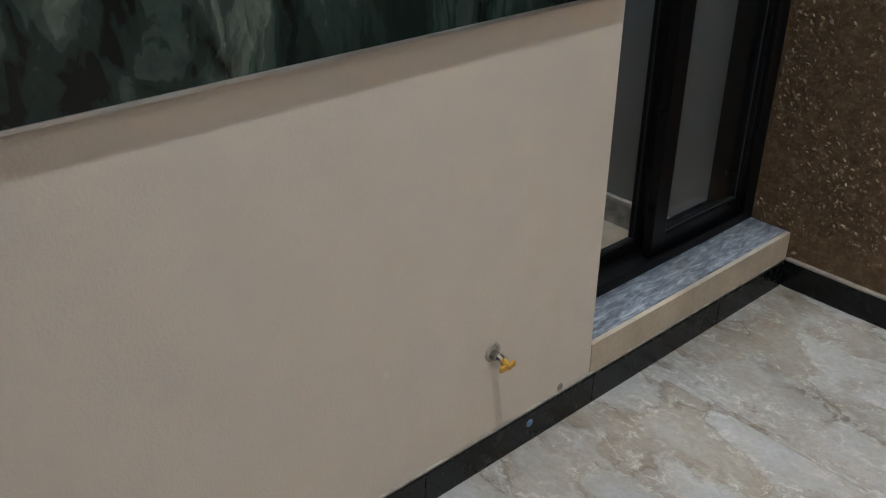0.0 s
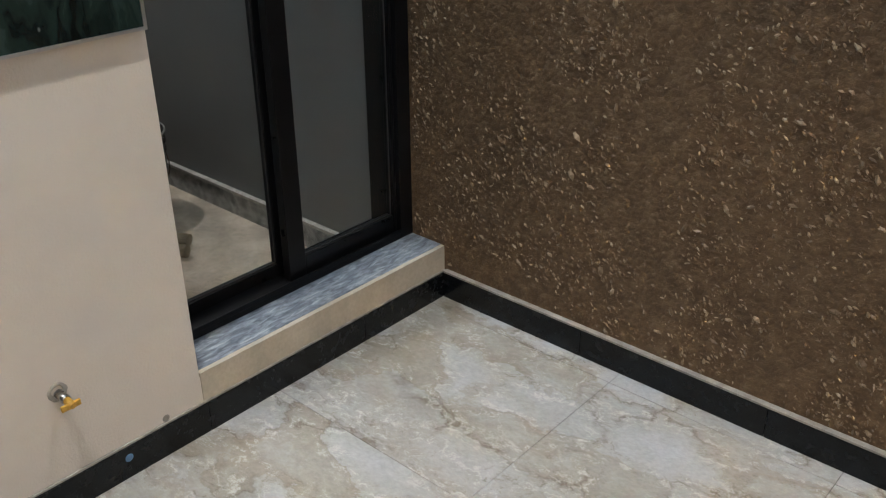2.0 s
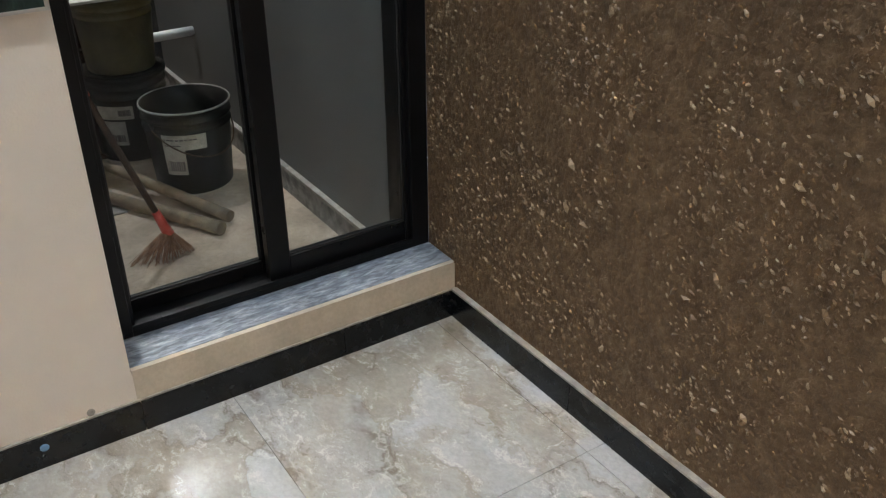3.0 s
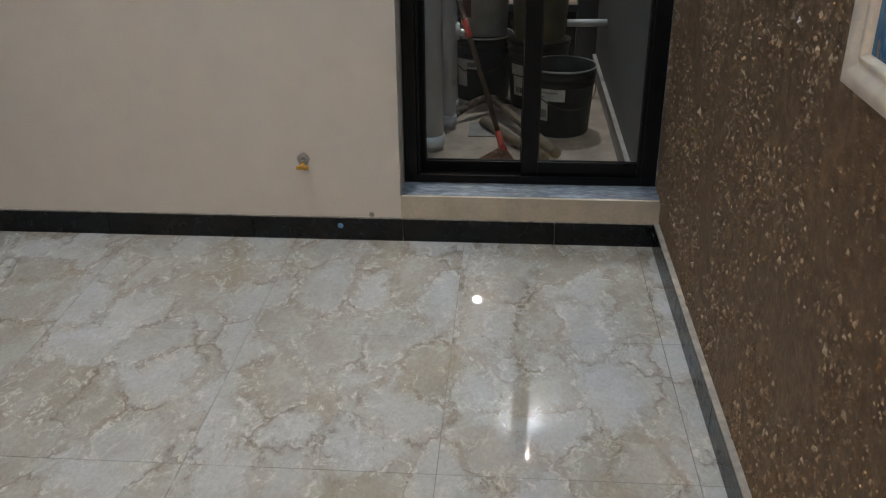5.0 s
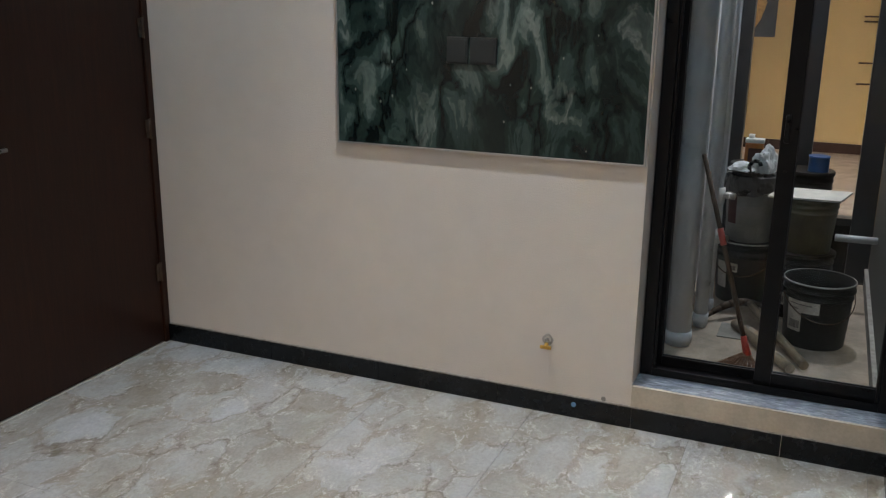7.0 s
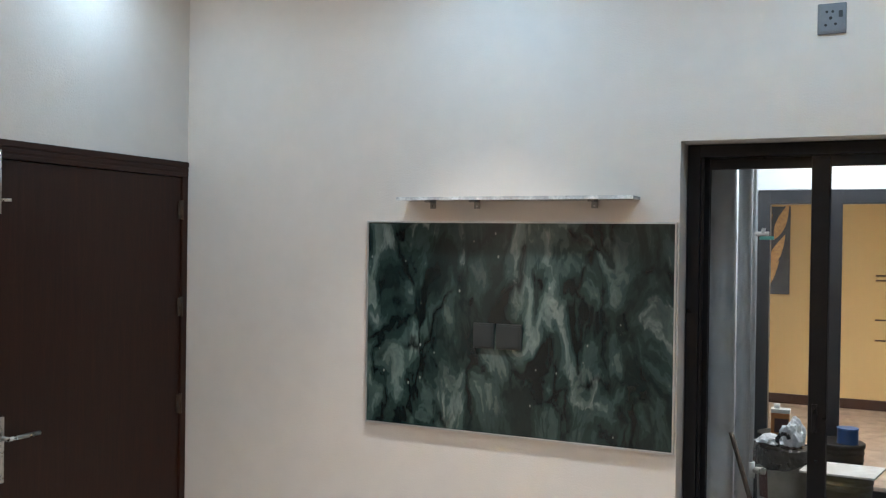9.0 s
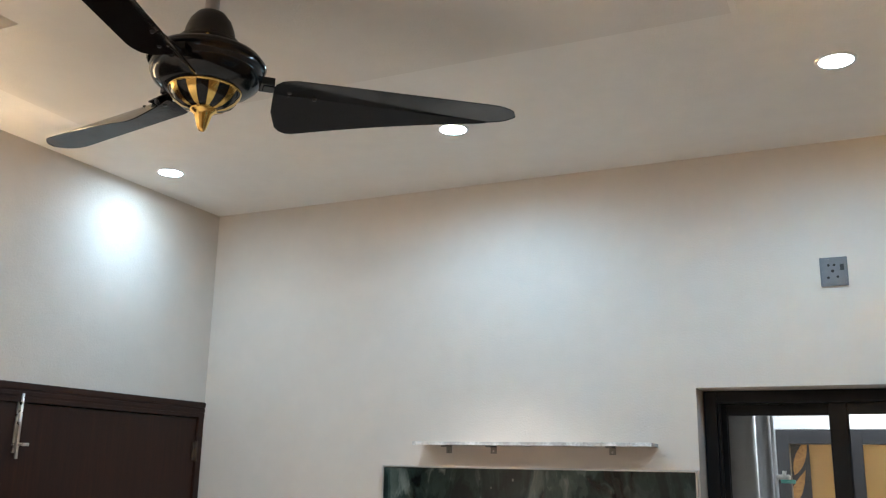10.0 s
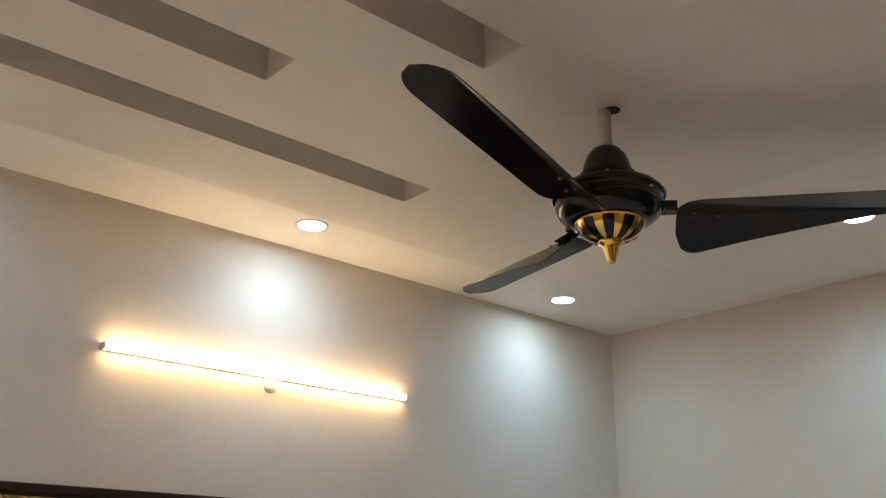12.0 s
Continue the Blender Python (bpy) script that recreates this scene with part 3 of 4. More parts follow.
lever = rod((XW + 0.002, HY, 1.045), (XW + 0.05, HY, 1.045), 0.009, 12)
rod((XW + 0.048, HY - 0.005, 1.045), (XW + 0.048, HY + 0.135, 1.045), 0.008, 12, bm=lever)
part("lever", lever, STEEL, plate)
part("key_cylinder", rod((XW + 0.002, HY, 0.94), (XW + 0.012, HY, 0.94), 0.009, 14), STEEL, plate)
bolt = part("tower_bolt", boxes((XW - 0.006, XW, HY - 0.026, HY, 1.87, 2.06), bev=0.002), STEEL, door, "steel tower bolt")
part("bolt_bar", rod((XW + 0.006, HY - 0.013, 1.85), (XW + 0.006, HY - 0.013, 2.08), 0.006, 10), STEEL, bolt)
part("bolt_knob", rod((XW + 0.006, HY - 0.013, 1.90), (XW + 0.035, HY + 0.012, 1.90), 0.006, 10), STEEL, bolt)
flush_door("door_2", D2A, D2B, "black-brown door frame with thin gold trim", gold=True)


# green marble board
def marble_board():
    root = thing("marble_board", "dark green marble-look television backing panel with metal edging", "wall panel", (-1.549, 0, 1.438))
    x0, x1, z0, z1 = -0.628, 0.627, -0.4125, 0.416
    part("panel", boxes((x0 + 0.006, x1 - 0.006, -0.018, -0.001, z0 + 0.006, z1 - 0.006)), GREEN, root)
    e = 0.007
    for nm, d in (("edge_trim", (x0, x0 + e, -0.021, -0.001, z0, z1)), ("edge_trim", (x1 - e, x1, -0.021, -0.001, z0, z1)),
                  ("edge_trim", (x0 + e, x1 - e, -0.021, -0.001, z0, z0 + e)), ("edge_trim", (x0 + e, x1 - e, -0.021, -0.001, z1 - e, z1))):
        part(nm, boxes(d, bev=0.0012), TRIM, root, "thin bright metal edging")
    return root


marble_board()
# ---------- utility passage behind the window ----------
ZU = -0.025                               # its floor
structure("floor_passage", boxes((-1.6, 0.3, 0.27, 2.5, ZU - 0.2, ZU)), CEMENT, "dusty bare cement passage floor", "floor")
# Passage walls are darkened in colour to stand for the dim light there.
structure("wall_passage_east", boxes((-0.025, 0.2, 0.2701, 2.5, ZU - 0.2, 3.6)), SHADED_WALL, "painted passage wall, colour darkened for shade", "wall")
structure("wall_passage_west", boxes((-1.2, -0.965, 0.2701, 2.5, ZU, 2.85)), COLUMN_WALL, "white painted column wall beside window", "wall")
structure("wall_passage_side", boxes((-1.6, -1.4, 0.2701, 2.5, ZU, 3.6)), SHADED_WALL, "painted passage side wall, colour darkened for shade", "wall")
structure("baseboard_passage", boxes((-0.042, -0.025, 0.2701, 2.5, ZU, ZU + 0.09)), PASSAGE_SKIRT, "dark stone passage skirting with pale top", "skirting")
structure("trim_passage", boxes((-0.046, -0.025, 0.2701, 2.5, ZU + 0.0902, ZU + 0.102)), CAULK, "pale mortar line above passage skirting", "trim")

# far partition with openings into a tan room
FY = 2.5
structure("wall_far", boxes((-1.6, -0.885, FY, FY + 0.12, ZU, 3.6), (-0.885, -0.025, FY, FY + 0.12, 2.112, 3.6)),
          COLUMN_WALL, "white painted wall round far opening", "wall")
root = thing("window_2", "dark grey aluminium window frame open to tan room", "window", kind="structure")
for x0, x1 in ((-0.883, -0.812), (-0.492, -0.413), (-0.150, -0.027)):
    part("post", boxes((x0, x1, FY - 0.01, FY + 0.09, ZU, 2.110), bev=0.002), ALU_GREY, root)
part("rail", boxes((-0.883, -0.027, FY - 0.008, FY + 0.088, 2.026, 2.109), bev=0.002), ALU_GREY, root)
part("rail", boxes((-0.883, -0.027, FY - 0.008, FY + 0.088, 0.325, 0.368), bev=0.002), ALU_GREY, root)
for x0, x1 in ((-0.811, -0.493), (-0.412, -0.151)):
    part("kick_panel", boxes((x0, x1, FY + 0.02, FY + 0.05, ZU, 0.324), bev=0.002), ALU, root, "black lower panel")
structure("floor_far", boxes((-2.6, 0.3, 2.62, 7.7, -0.2, 0.0)), CEMENT, "pale floor of the far room", "floor")
structure("wall_far_north", boxes((-2.6, 0.3, 7.6, 7.8, 0, 3.2)), TAN_WALL, "tan painted wall of far room", "wall")
structure("wall_far_east", boxes((0.03, 0.3, 2.62, 7.6, 0, 3.2)), TAN_WALL, "tan painted side wall of far room", "wall")
structure("wall_far_west", boxes((-2.8, -2.6, 2.62, 7.8, 0, 3.2)), TAN_WALL, "tan painted side wall of far room", "wall")
structure("ceiling_far", boxes((-2.8, 0.4, 2.62, 7.8, 3.2, 3.3)), CEIL, "white ceiling of far room", "ceiling")
structure("baseboard_far", boxes((-2.6, 0.03, 7.58, 7.6, 0, 0.11), (0.01, 0.03, 2.63, 7.58, 0, 0.11)), WOOD, "dark brown skirting of far room", "skirting")
# Slab out of view, keeps the sky off the passage; shade in its colour.
structure("roof_passage", boxes((-1.6, 0.2, 0.27, 2.5, 2.85, 2.97)), SHADED_WALL, "unseen slab ceiling of the passage, colour darkened for shade", "ceiling")
# ---------- ceiling fixtures ----------
def downlight():
    root = thing("downlight", "round recessed white LED ceiling downlight, switched on; rear two added as unseen fill", "downlight", group="ceiling downlights")
    part("bezel", lathe([(0.046, -0.003), (0.050, -0.005), (0.056, -0.004), (0.058, 0.0)], 40), WHITE_PLASTIC, root)
    part("diffuser", lathe([(0.0, -0.0028), (0.046, -0.0028)], 40), LED, root, "glowing cool white diffuser")
    return root


first = downlight()
first.location = (*LAMPS[0][:2], ZC)
# Includes fixtures for the two added fill lamps at the rear.
for x, y, watts in LAMPS[1:]:
    copy_thing(first, pose(x, y, ZP if watts > 1 else ZC))
copy_thing(first, pose(-0.38, 2.33, 2.85))
for x, y in FAR_LAMPS:
    copy_thing(first, pose(x, y, 3.2) @ Matrix.Scale(0.7, 4))

# amber LED strip along the open east side of the dropped panel
strip = thing("led_strip", "warm amber LED strip along dropped ceiling edge", "strip light", (PX1, -3.25, ZP))
part("strip", boxes((0.002, 0.010, -2.05, 1.84, 0.004, 0.014)), COVE, strip, "glowing amber strip")
part("lip", boxes((0.0, 0.016, -2.05, 2.01, -0.006, 0.003)), CEIL, strip, "white gypsum lip")


def tube_light():
    root = thing("tube_light", "warm white LED tube light batten on wall, switched on", "wall light", (XW, -1.870, 2.529))
    L = 0.588
    part("batten", boxes((0.0005, 0.012, -L, L, -0.010, 0.010), bev=0.002), WHITE_PLASTIC, root)
    bm = bmesh.new()
    n = 14
    prof = [(0.0245 + 0.012 * math.cos(a), 0.010 * math.sin(a)) for a in [2 * math.pi * i / n for i in range(n)]]
    e0 = [bm.verts.new((x, -L + 0.012, z)) for x, z in prof]
    e1 = [bm.verts.new((x, L - 0.012, z)) for x, z in prof]
    for i in range(n):
        bm.faces.new((e0[i], e0[(i + 1) % n], e1[(i + 1) % n], e1[i])).smooth = True
    bm.faces.new(e0[::-1]), bm.faces.new(e1)
    part("diffuser", bm, TUBE, root, "glowing warm white diffuser")
    for y in (-L, L - 0.012):
        part("end_cap", boxes((0.002, 0.036, y, y + 0.008, -0.011, 0.011), bev=0.003), WHITE_PLASTIC, root)
    return root


tube_light()
cup = lathe([(0.026, 0.0), (0.027, 0.002), (0.024, 0.004), (0.0, 0.0045)], 28)
bmesh.ops.transform(cup, matrix=pose(0, 0, 0, 0, 90, 0), verts=cup.verts)
box_cover = part("wiring_box_cover", cup, WALL)
box_cover.location = (XW, -1.862, 2.496)
tagged(box_cover, "small round cream wiring cover below tube light", "wiring cover")


# ceiling fan
def fan_blade():
    """One blade along +x: folded along a slanting line, root wide, tip rounded."""
    bm = bmesh.new()
    n = 44
    x0, x1 = 0.150, 0.740
    cols = []
    for i in range(n + 1):
        t = i / n
        x = x0 + (x1 - x0) * t
        lead = 0.080 - 0.042 * t
        trail = -0.078 + 0.018 * t
        for lim in (0.10,):
            if t < lim:
                s = math.sqrt(max(0.0, 1 - ((lim - t) / lim) ** 2))
                lead, trail = lead * (0.45 + 0.55 * s), trail * (0.55 + 0.45 * s)
        if t > 0.86:
            s = math.sqrt(max(0.0, 1 - ((t - 0.86) / 0.14) ** 2))
            mid = (lead + trail) / 2
            lead, trail = mid + (lead - mid) * max(s, 0.05), mid + (trail - mid) * max(s, 0.05)
        fold = min(max(0.004 + 0.036 * t, trail + 0.002), lead - 0.002)
        pts = []
        for yy in (lead, fold, trail):
            z = -(yy - fold) * (1.00 - 0.45 * t) if yy >= fold else (fold - yy) * 0.02
            pts.append((x, yy, z - 0.024 * (1 - t)))
        cols.append([bm.verts.new(p) for p in pts])
    for a, b in zip(cols, cols[1:]):
        for k in range(2):
            bm.faces.new((a[k], a[k + 1], b[k + 1], b[k]))
    bmesh.ops.recalc_face_normals(bm, faces=bm.faces)
    bmesh.ops.solidify(bm, geom=bm.faces[:] , thickness=0.0022)
    return bm


def ceiling_fan(x, y, z, turn):
    root = thing("ceiling_fan", "black three-blade ceiling fan with brass finial, at rest", "ceiling fan", (x, y, z))
    part("rod", rod((0, 0, 0.14), (0, 0, ZP - z + 0.02), 0.0160, 20), ROD, root, "white enamelled down rod")
    part("canopy", lathe([(0.0, 0.146), (0.018, 0.145), (0.033, 0.137), (0.046, 0.120), (0.054, 0.098), (0.058, 0.076), (0.059, 0.064), (0.0, 0.063)], 40), FAN_MATT, root, "satin black bell canopy")
    part("housing", lathe([(0.0000, 0.071), (0.0671, 0.071), (0.0705, 0.058), (0.0722, 0.045), (0.1015, 0.041), (0.1170, 0.034), (0.1256, 0.024), (0.1273, 0.014), (0.1204, 0.006),
                           (0.1230, 0.000), (0.1225, -0.012), (0.1150, -0.028), (0.0985, -0.041), (0.0800, -0.047), (0.0000, -0.048)], 56), FAN_BLACK, root, "gloss black motor housing")
    part("ring", lathe([(0.1281, 0.020), (0.1311, 0.016), (0.1281, 0.012)], 56), FAN_BLACK, root)
    part("bowl", lathe([(0.0782, -0.045), (0.0789, -0.049), (0.0750, -0.060), (0.0640, -0.074), (0.0460, -0.086), (0.0260, -0.092), (0.0000, -0.093)], 48), FAN_BLACK, root, "gloss black bowl with brass stripes")
    part("brass_rim", lathe([(0.0774, -0.0445), (0.0808, -0.047), (0.0786, -0.052), (0.0767, -0.049)], 48), BRASS, root, "brass rim")
    for i in range(10):
        bm = bmesh.new()
        a0 = 2 * math.pi * i / 10
        prof = [(0.0794, -0.050), (0.0760, -0.060), (0.0652, -0.0745), (0.0470, -0.0866), (0.0303, -0.0915)]
        rows = []
        for k, (r, zz) in enumerate(prof):
            h = 0.15 - 0.010 * k
            rows.append([bm.verts.new((r * math.cos(a0 + s * h), r * math.sin(a0 + s * h), zz)) for s in (-1, 0, 1)])
        for p, q in zip(rows, rows[1:]):
            for k in range(2):
                bm.faces.new((p[k], p[k + 1], q[k + 1], q[k])).smooth = True
        part("brass_stripe", bm, BRASS, root)
    part("finial", lathe([(0.0, -0.088), (0.031, -0.0885), (0.029, -0.096), (0.022, -0.100), (0.0185, -0.107), (0.0145, -0.122), (0.009, -0.137), (0.0055, -0.142), (0.0, -0.144)], 28), BRASS, root, "pointed brass finial")
    for i in range(3):
        a = turn + 120 * i
        m = pose(0, 0, -0.006, 0, 0, a)
        bm = fan_blade()
        bmesh.ops.transform(bm, matrix=m, verts=bm.verts)
        blade = part("blade", bm, FAN_BLACK, root, "gloss black folded metal blade")
        bm = boxes((0.125, 0.215, -0.016, 0.016, -0.016, -0.012), (0.118, 0.150, -0.024, 0.024, -0.014, 0.004), bev=0.0015)
        bmesh.ops.transform(bm, matrix=m, verts=bm.verts)
        part("blade_iron", bm, FAN_BLACK, blade)
        for bx, by in ((0.185, 0.010), (0.185, -0.012), (0.245, 0.006)):
            bm = lathe([(0.0, -0.007), (0.004, -0.007), (0.005, -0.003), (0.005, 0.004)], 10, (bx, by, -0.018))
            bmesh.ops.transform(bm, matrix=m, verts=bm.verts)
            part("screw", bm, FAN_MATT, blade)
    for i in range(6):
        a = math.radians(turn + 25 + 60 * i)
        part("housing_bolt", rod((0.100 * math.cos(a), 0.100 * math.sin(a), 0.026), (0.100 * math.cos(a), 0.100 * math.sin(a), 0.044), 0.004, 8), BRASS, root, "small brass bolt")
    return root


FANX, FANY, FANZ = -1.634, -1.886, 2.695
ceiling_fan(FANX, FANY, FANZ, 43.4)
hole = rod((FANX + 0.016, FANY + 0.010, ZP - 0.0012), (FANX + 0.016, FANY + 0.010, ZP + 0.002), 0.020, 20)
tagged(part("fan_rod_hole", hole, HOLE), "dark cut hole in ceiling at fan rod", "ceiling hole", kind="structure")


# ---------- things on the north wall ----------
def wall_shelf():
    root = thing("wall_shelf", "clear acrylic shelf on wall above marble board", "shelf", (-1.526, 0, 1.939))
    part("board", boxes((-0.468, 0.468, -0.115, -0.001, -0.006, 0.006), bev=0.0015), ACRYLIC, root)
    part("front_edge", boxes((-0.468, 0.468, -0.1185, -0.1152, -0.0065, 0.0065), bev=0.0008), EDGE_BRIGHT, root, "bright front edge")
    for x in (-0.36, -0.17, 0.30):
        b = part("bracket", boxes((x - 0.012, x + 0.012, -0.06, -0.001, -0.012, -0.0062), (x - 0.012, x + 0.012, -0.006, -0.001, -0.035, -0.012), bev=0.0008), ACRYLIC, root, "small clear bracket")
        part("screw", rod((x, -0.0065, -0.026), (x, -0.003, -0.026), 0.004, 10), STEEL, b)
    return root


wall_shelf()


def wall_socket():
    root = thing("wall_socket", "grey square five-pin wall socket with switch", "socket", (-0.429, 0, 2.533))
    plate = part("plate", boxes((-0.0445, 0.0445, -0.009, -0.0005, -0.051, 0.051), bev=0.003), SOCKET, root)
    part("face", boxes((-0.037, 0.037, -0.0115, -0.009, -0.043, 0.043), bev=0.001), SOCKET, root)
    for x, z, r in ((-0.016, 0.022, 0.0045), (0.002, 0.022, 0.0045), (-0.004, 0.001, 0.0055), (-0.019, -0.022, 0.0045), (0.011, -0.020, 0.0045)):
        part("pin_hole", rod((x, -0.0120, z), (x, -0.0100, z), r, 12), HOLE, plate)
    part("rocker", boxes((0.020, 0.033, -0.0145, -0.0115, 0.002, 0.024), bev=0.0015), SWITCH, root)
    return root


wall_socket()


def switch_plate(x, w):
    root = thing("switch_plate", "charcoal square blank plate on green marble board", "switch", (x, -0.018, 1.410), group="plates on marble board")
    part("plate", boxes((-w, w, -0.010, -0.0005, -0.049, 0.049), bev=0.002), SWITCH, root)
    part("face", boxes((-w + 0.008, w - 0.008, -0.0125, -0.010, -0.041, 0.041), bev=0.001), SWITCH, root)
    return root


switch_plate(-1.652, 0.043)
switch_plate(-1.548, 0.052)


def pipe_stub():
    root = thing("pipe_stub", "short steel pipe stub with yellow plug in wall", "pipe stub", (-1.257, 0, 0.303))
    bm = rod((0, -0.0005, 0), (0.004, -0.030, -0.006), 0.011, 16)
    part("stub", bm, STEEL, root)
    rim = lathe([(0.013, 0.0), (0.020, 0.003), (0.023, 0.0)], 18)
    for v in rim.verts:
        v.co.x *= 1.0 + 0.25 * noise.noise(v.co * 90)
        v.co.y *= 1.0 + 0.25 * noise.noise(v.co * 70)
    bmesh.ops.transform(rim, matrix=pose(0, -0.0005, 0.004, 90, 0, 0), verts=rim.verts)
    part("broken_plaster_rim", rim, CAULK, root, "broken pale plaster rim")
    plug = rod((0.003, -0.026, -0.006), (0.006, -0.052, -0.011), 0.0095, 10, 0.008)
    box(plug, -0.018, 0.026, -0.047, -0.040, -0.020, -0.006, bev=0.002)
    part("plug", plug, YELLOW_TAPE, root, "yellow plastic plug")
    return root


pipe_stub()
bm = lathe([(0.0, 0.0005), (0.0045, 0.001), (0.007, 0.0026), (0.010, 0.0)], 12)
bmesh.ops.transform(bm, matrix=pose(-1.022, 0, 0.098, 90, 0, 0), verts=bm.verts)
tagged(part("chipped_hole", bm, GROUT), "small chipped hole in wall above skirting", "wall chip", kind="structure")



# ---------- framed picture on the brown wall ----------
def painting_material():
    m, nt, bs = mat("abstract_painting")
    v = coords(nt, (1.0, 1.0, 0.35))
    a = noise_tex(nt, v, 7.0, 5, 0.6, 0.8)
    c = ramp(nt, a, [(0.30, (0.012, 0.012, 0.014)), (0.38, (0.40, 0.30, 0.10)), (0.44, (0.02, 0.10, 0.24)), (0.50, (0.05, 0.20, 0.36)), (0.56, (0.34, 0.36, 0.30)), (0.63, (0.36, 0.29, 0.12)), (0.72, (0.015, 0.015, 0.016))])
    nt.links.new(c, bs.inputs["Base Color"])
    bs.inputs["Roughness"].default_value = 0.25
    bump(nt, bs, noise_tex(nt, coords(nt), 120, 3), 0.3, 0.001)
    return m


def framed_picture():
    y1, y0, z0, z1 = -1.548, -2.448, 1.029, 2.229
    root = thing("framed_picture", "abstract blue and yellow picture in cream moulded frame", "picture", (0, (y0 + y1) / 2, (z0 + z1) / 2))
    hy, hz = (y1 - y0) / 2, (z1 - z0) / 2
    prof = [(0.0, -0.002), (0.0, -0.022), (0.006, -0.030), (0.020, -0.034), (0.034, -0.030), (0.042, -0.022), (0.046, -0.022), (0.049, -0.026), (0.056, -0.024), (0.060, -0.014), (0.060, -0.004)]
    corners = [(-1, -1), (1, -1), (1, 1), (-1, 1)]
    for k in range(4):
        (sa, ta), (sb, tb) = corners[k], corners[(k + 1) % 4]
        bm = bmesh.new()
        ra = [bm.verts.new((x, sa * (hy - d), ta * (hz - d))) for d, x in prof]
        rb = [bm.verts.new((x, sb * (hy - d), tb * (hz - d))) for d, x in prof]
        for i in range(len(prof) - 1):
            bm.faces.new((ra[i], ra[i + 1], rb[i + 1], rb[i])).smooth = True
        bm.faces.new((ra[-1], ra[0], rb[0], rb[-1]))
        bmesh.ops.recalc_face_normals(bm, faces=bm.faces)
        part("frame_rail", bm, FRAME_WHITE, root, "cream moulded frame rail")
    part("picture_sheet", boxes((-0.012, -0.004, -hy + 0.058, hy - 0.058, -hz + 0.058, hz - 0.058)), painting_material(), root, "abstract picture in blue, yellow and black")
    return root


framed_picture()


# round blue disc on the north skirting, stands in for a reflected glint
sticker = lathe([(0.0, 0.0012), (0.008, 0.0011), (0.0105, 0.0)], 18)
bmesh.ops.transform(sticker, matrix=pose(0, 0, 0, 90, 0, 0), verts=sticker.verts)
dot = part("sticker", sticker, BLUE_GLINT)
dot.location = (-1.137, -SK, 0.056)
tagged(dot, "small pale blue round disc for reflection on black skirting", "sticker")

# ---------- clutter in the passage ----------
def bucket(name, label, x, y, z, r, h, body, category="bucket", handle=True, lab=None, lab_at=0.0, group="", rim=None, turn=0.0, filled=False):
    root = thing(name, label, category, (x, y, z), group)
    k = 0.86
    pr = [(0.0, 0.002), (r * k - 0.004, 0.0), (r * k, 0.006), (r * 0.955, h * 0.74), (r * 0.985, h * 0.75), (r * 0.985, h * 0.765), (r * 0.96, h * 0.775), (r * 0.97, h * 0.85),
          (r * 1.0, h * 0.86), (r * 1.0, h * 0.875), (r * 0.975, h * 0.885), (r * 0.98, h * 0.965), (r * 1.01, h * 0.97), (r * 1.015, h * 0.99), (r * 1.0, h), (r * 0.965, h * 0.995), (r * 0.94, h * 0.7), (r * k - 0.012, 0.012), (0.0, 0.012)]
    part("body", lathe(pr, 48), body, root)
    part("rim", lathe([(r * 0.972, h * 0.992), (r * 0.985, h * 1.006), (r * 1.008, h * 1.003), (r * 1.017, h * 0.985)], 48), rim or body, root)
    if filled:
        part("lid", lathe([(0.0, h * 1.012), (r * 0.9, h * 1.012), (r * 1.0, h * 1.02), (r * 1.03, h * 1.01), (r * 1.03, h * 0.96), (r * 1.02, h * 0.955)], 48), rim or body, root)
    if handle:
        pts = []
        for i in range(17):
            a = math.pi * i / 16
            pts.append((r * 1.03 * math.cos(a), -r * 0.98 * math.sin(a) * 0.98, h * 0.82 - r * 0.75 * math.sin(a)))
        bm = bmesh.new()
        for p, q in zip(pts, pts[1:]):
            rod(p, q, 0.0028, 6, bm=bm)
        bmesh.ops.transform(bm, matrix=pose(0, 0, 0, 0, 0, turn), verts=bm.verts)
        part("wire_handle", bm, RUST, root, "thin dark wire handle")
        for s in (0, 180):
            ear = rod((r * 0.96, 0, h * 0.82), (r * 1.06, 0, h * 0.82), 0.016, 12)
            bmesh.ops.transform(ear, matrix=pose(0, 0, 0, 0, 0, turn + s), verts=ear.verts)
            part("handle_ear", ear, body, root)
    if lab:
        for a0, a1, z0, z1, m in lab:
            bm = bmesh.new()
            rows = []
            n = 10
            for i in range(n + 1):
                a = math.radians(a0 + (a1 - a0) * i / n)
                col = []
                for zz in (z0, z1):
                    rr = r * (k + (0.955 - k) * zz / (h * 0.74)) + 0.0016
                    col.append(bm.verts.new((rr * math.cos(a), rr * math.sin(a), zz)))
                rows.append(col)
            for p, q in zip(rows, rows[1:]):
                bm.faces.new((p[0], q[0], q[1], p[1])).smooth = True
            part("label_patch", bm, m, root, "soiled paper label")
    return root


front = bucket("bucket", "black plastic paint bucket with torn paper label, empty", -0.290, 1.37, ZU, 0.166, 0.328, BUCKET, rim=BUCKET_GREY, turn=20,
               lab=[(215, 275, 0.185, 0.245, LABEL), (215, 245, 0.085, 0.185, LABEL), (218, 240, 0.20, 0.205, LABEL_INK), (218, 262, 0.222, 0.228, LABEL_INK), (220, 242, 0.10, 0.14, LABEL_INK)])
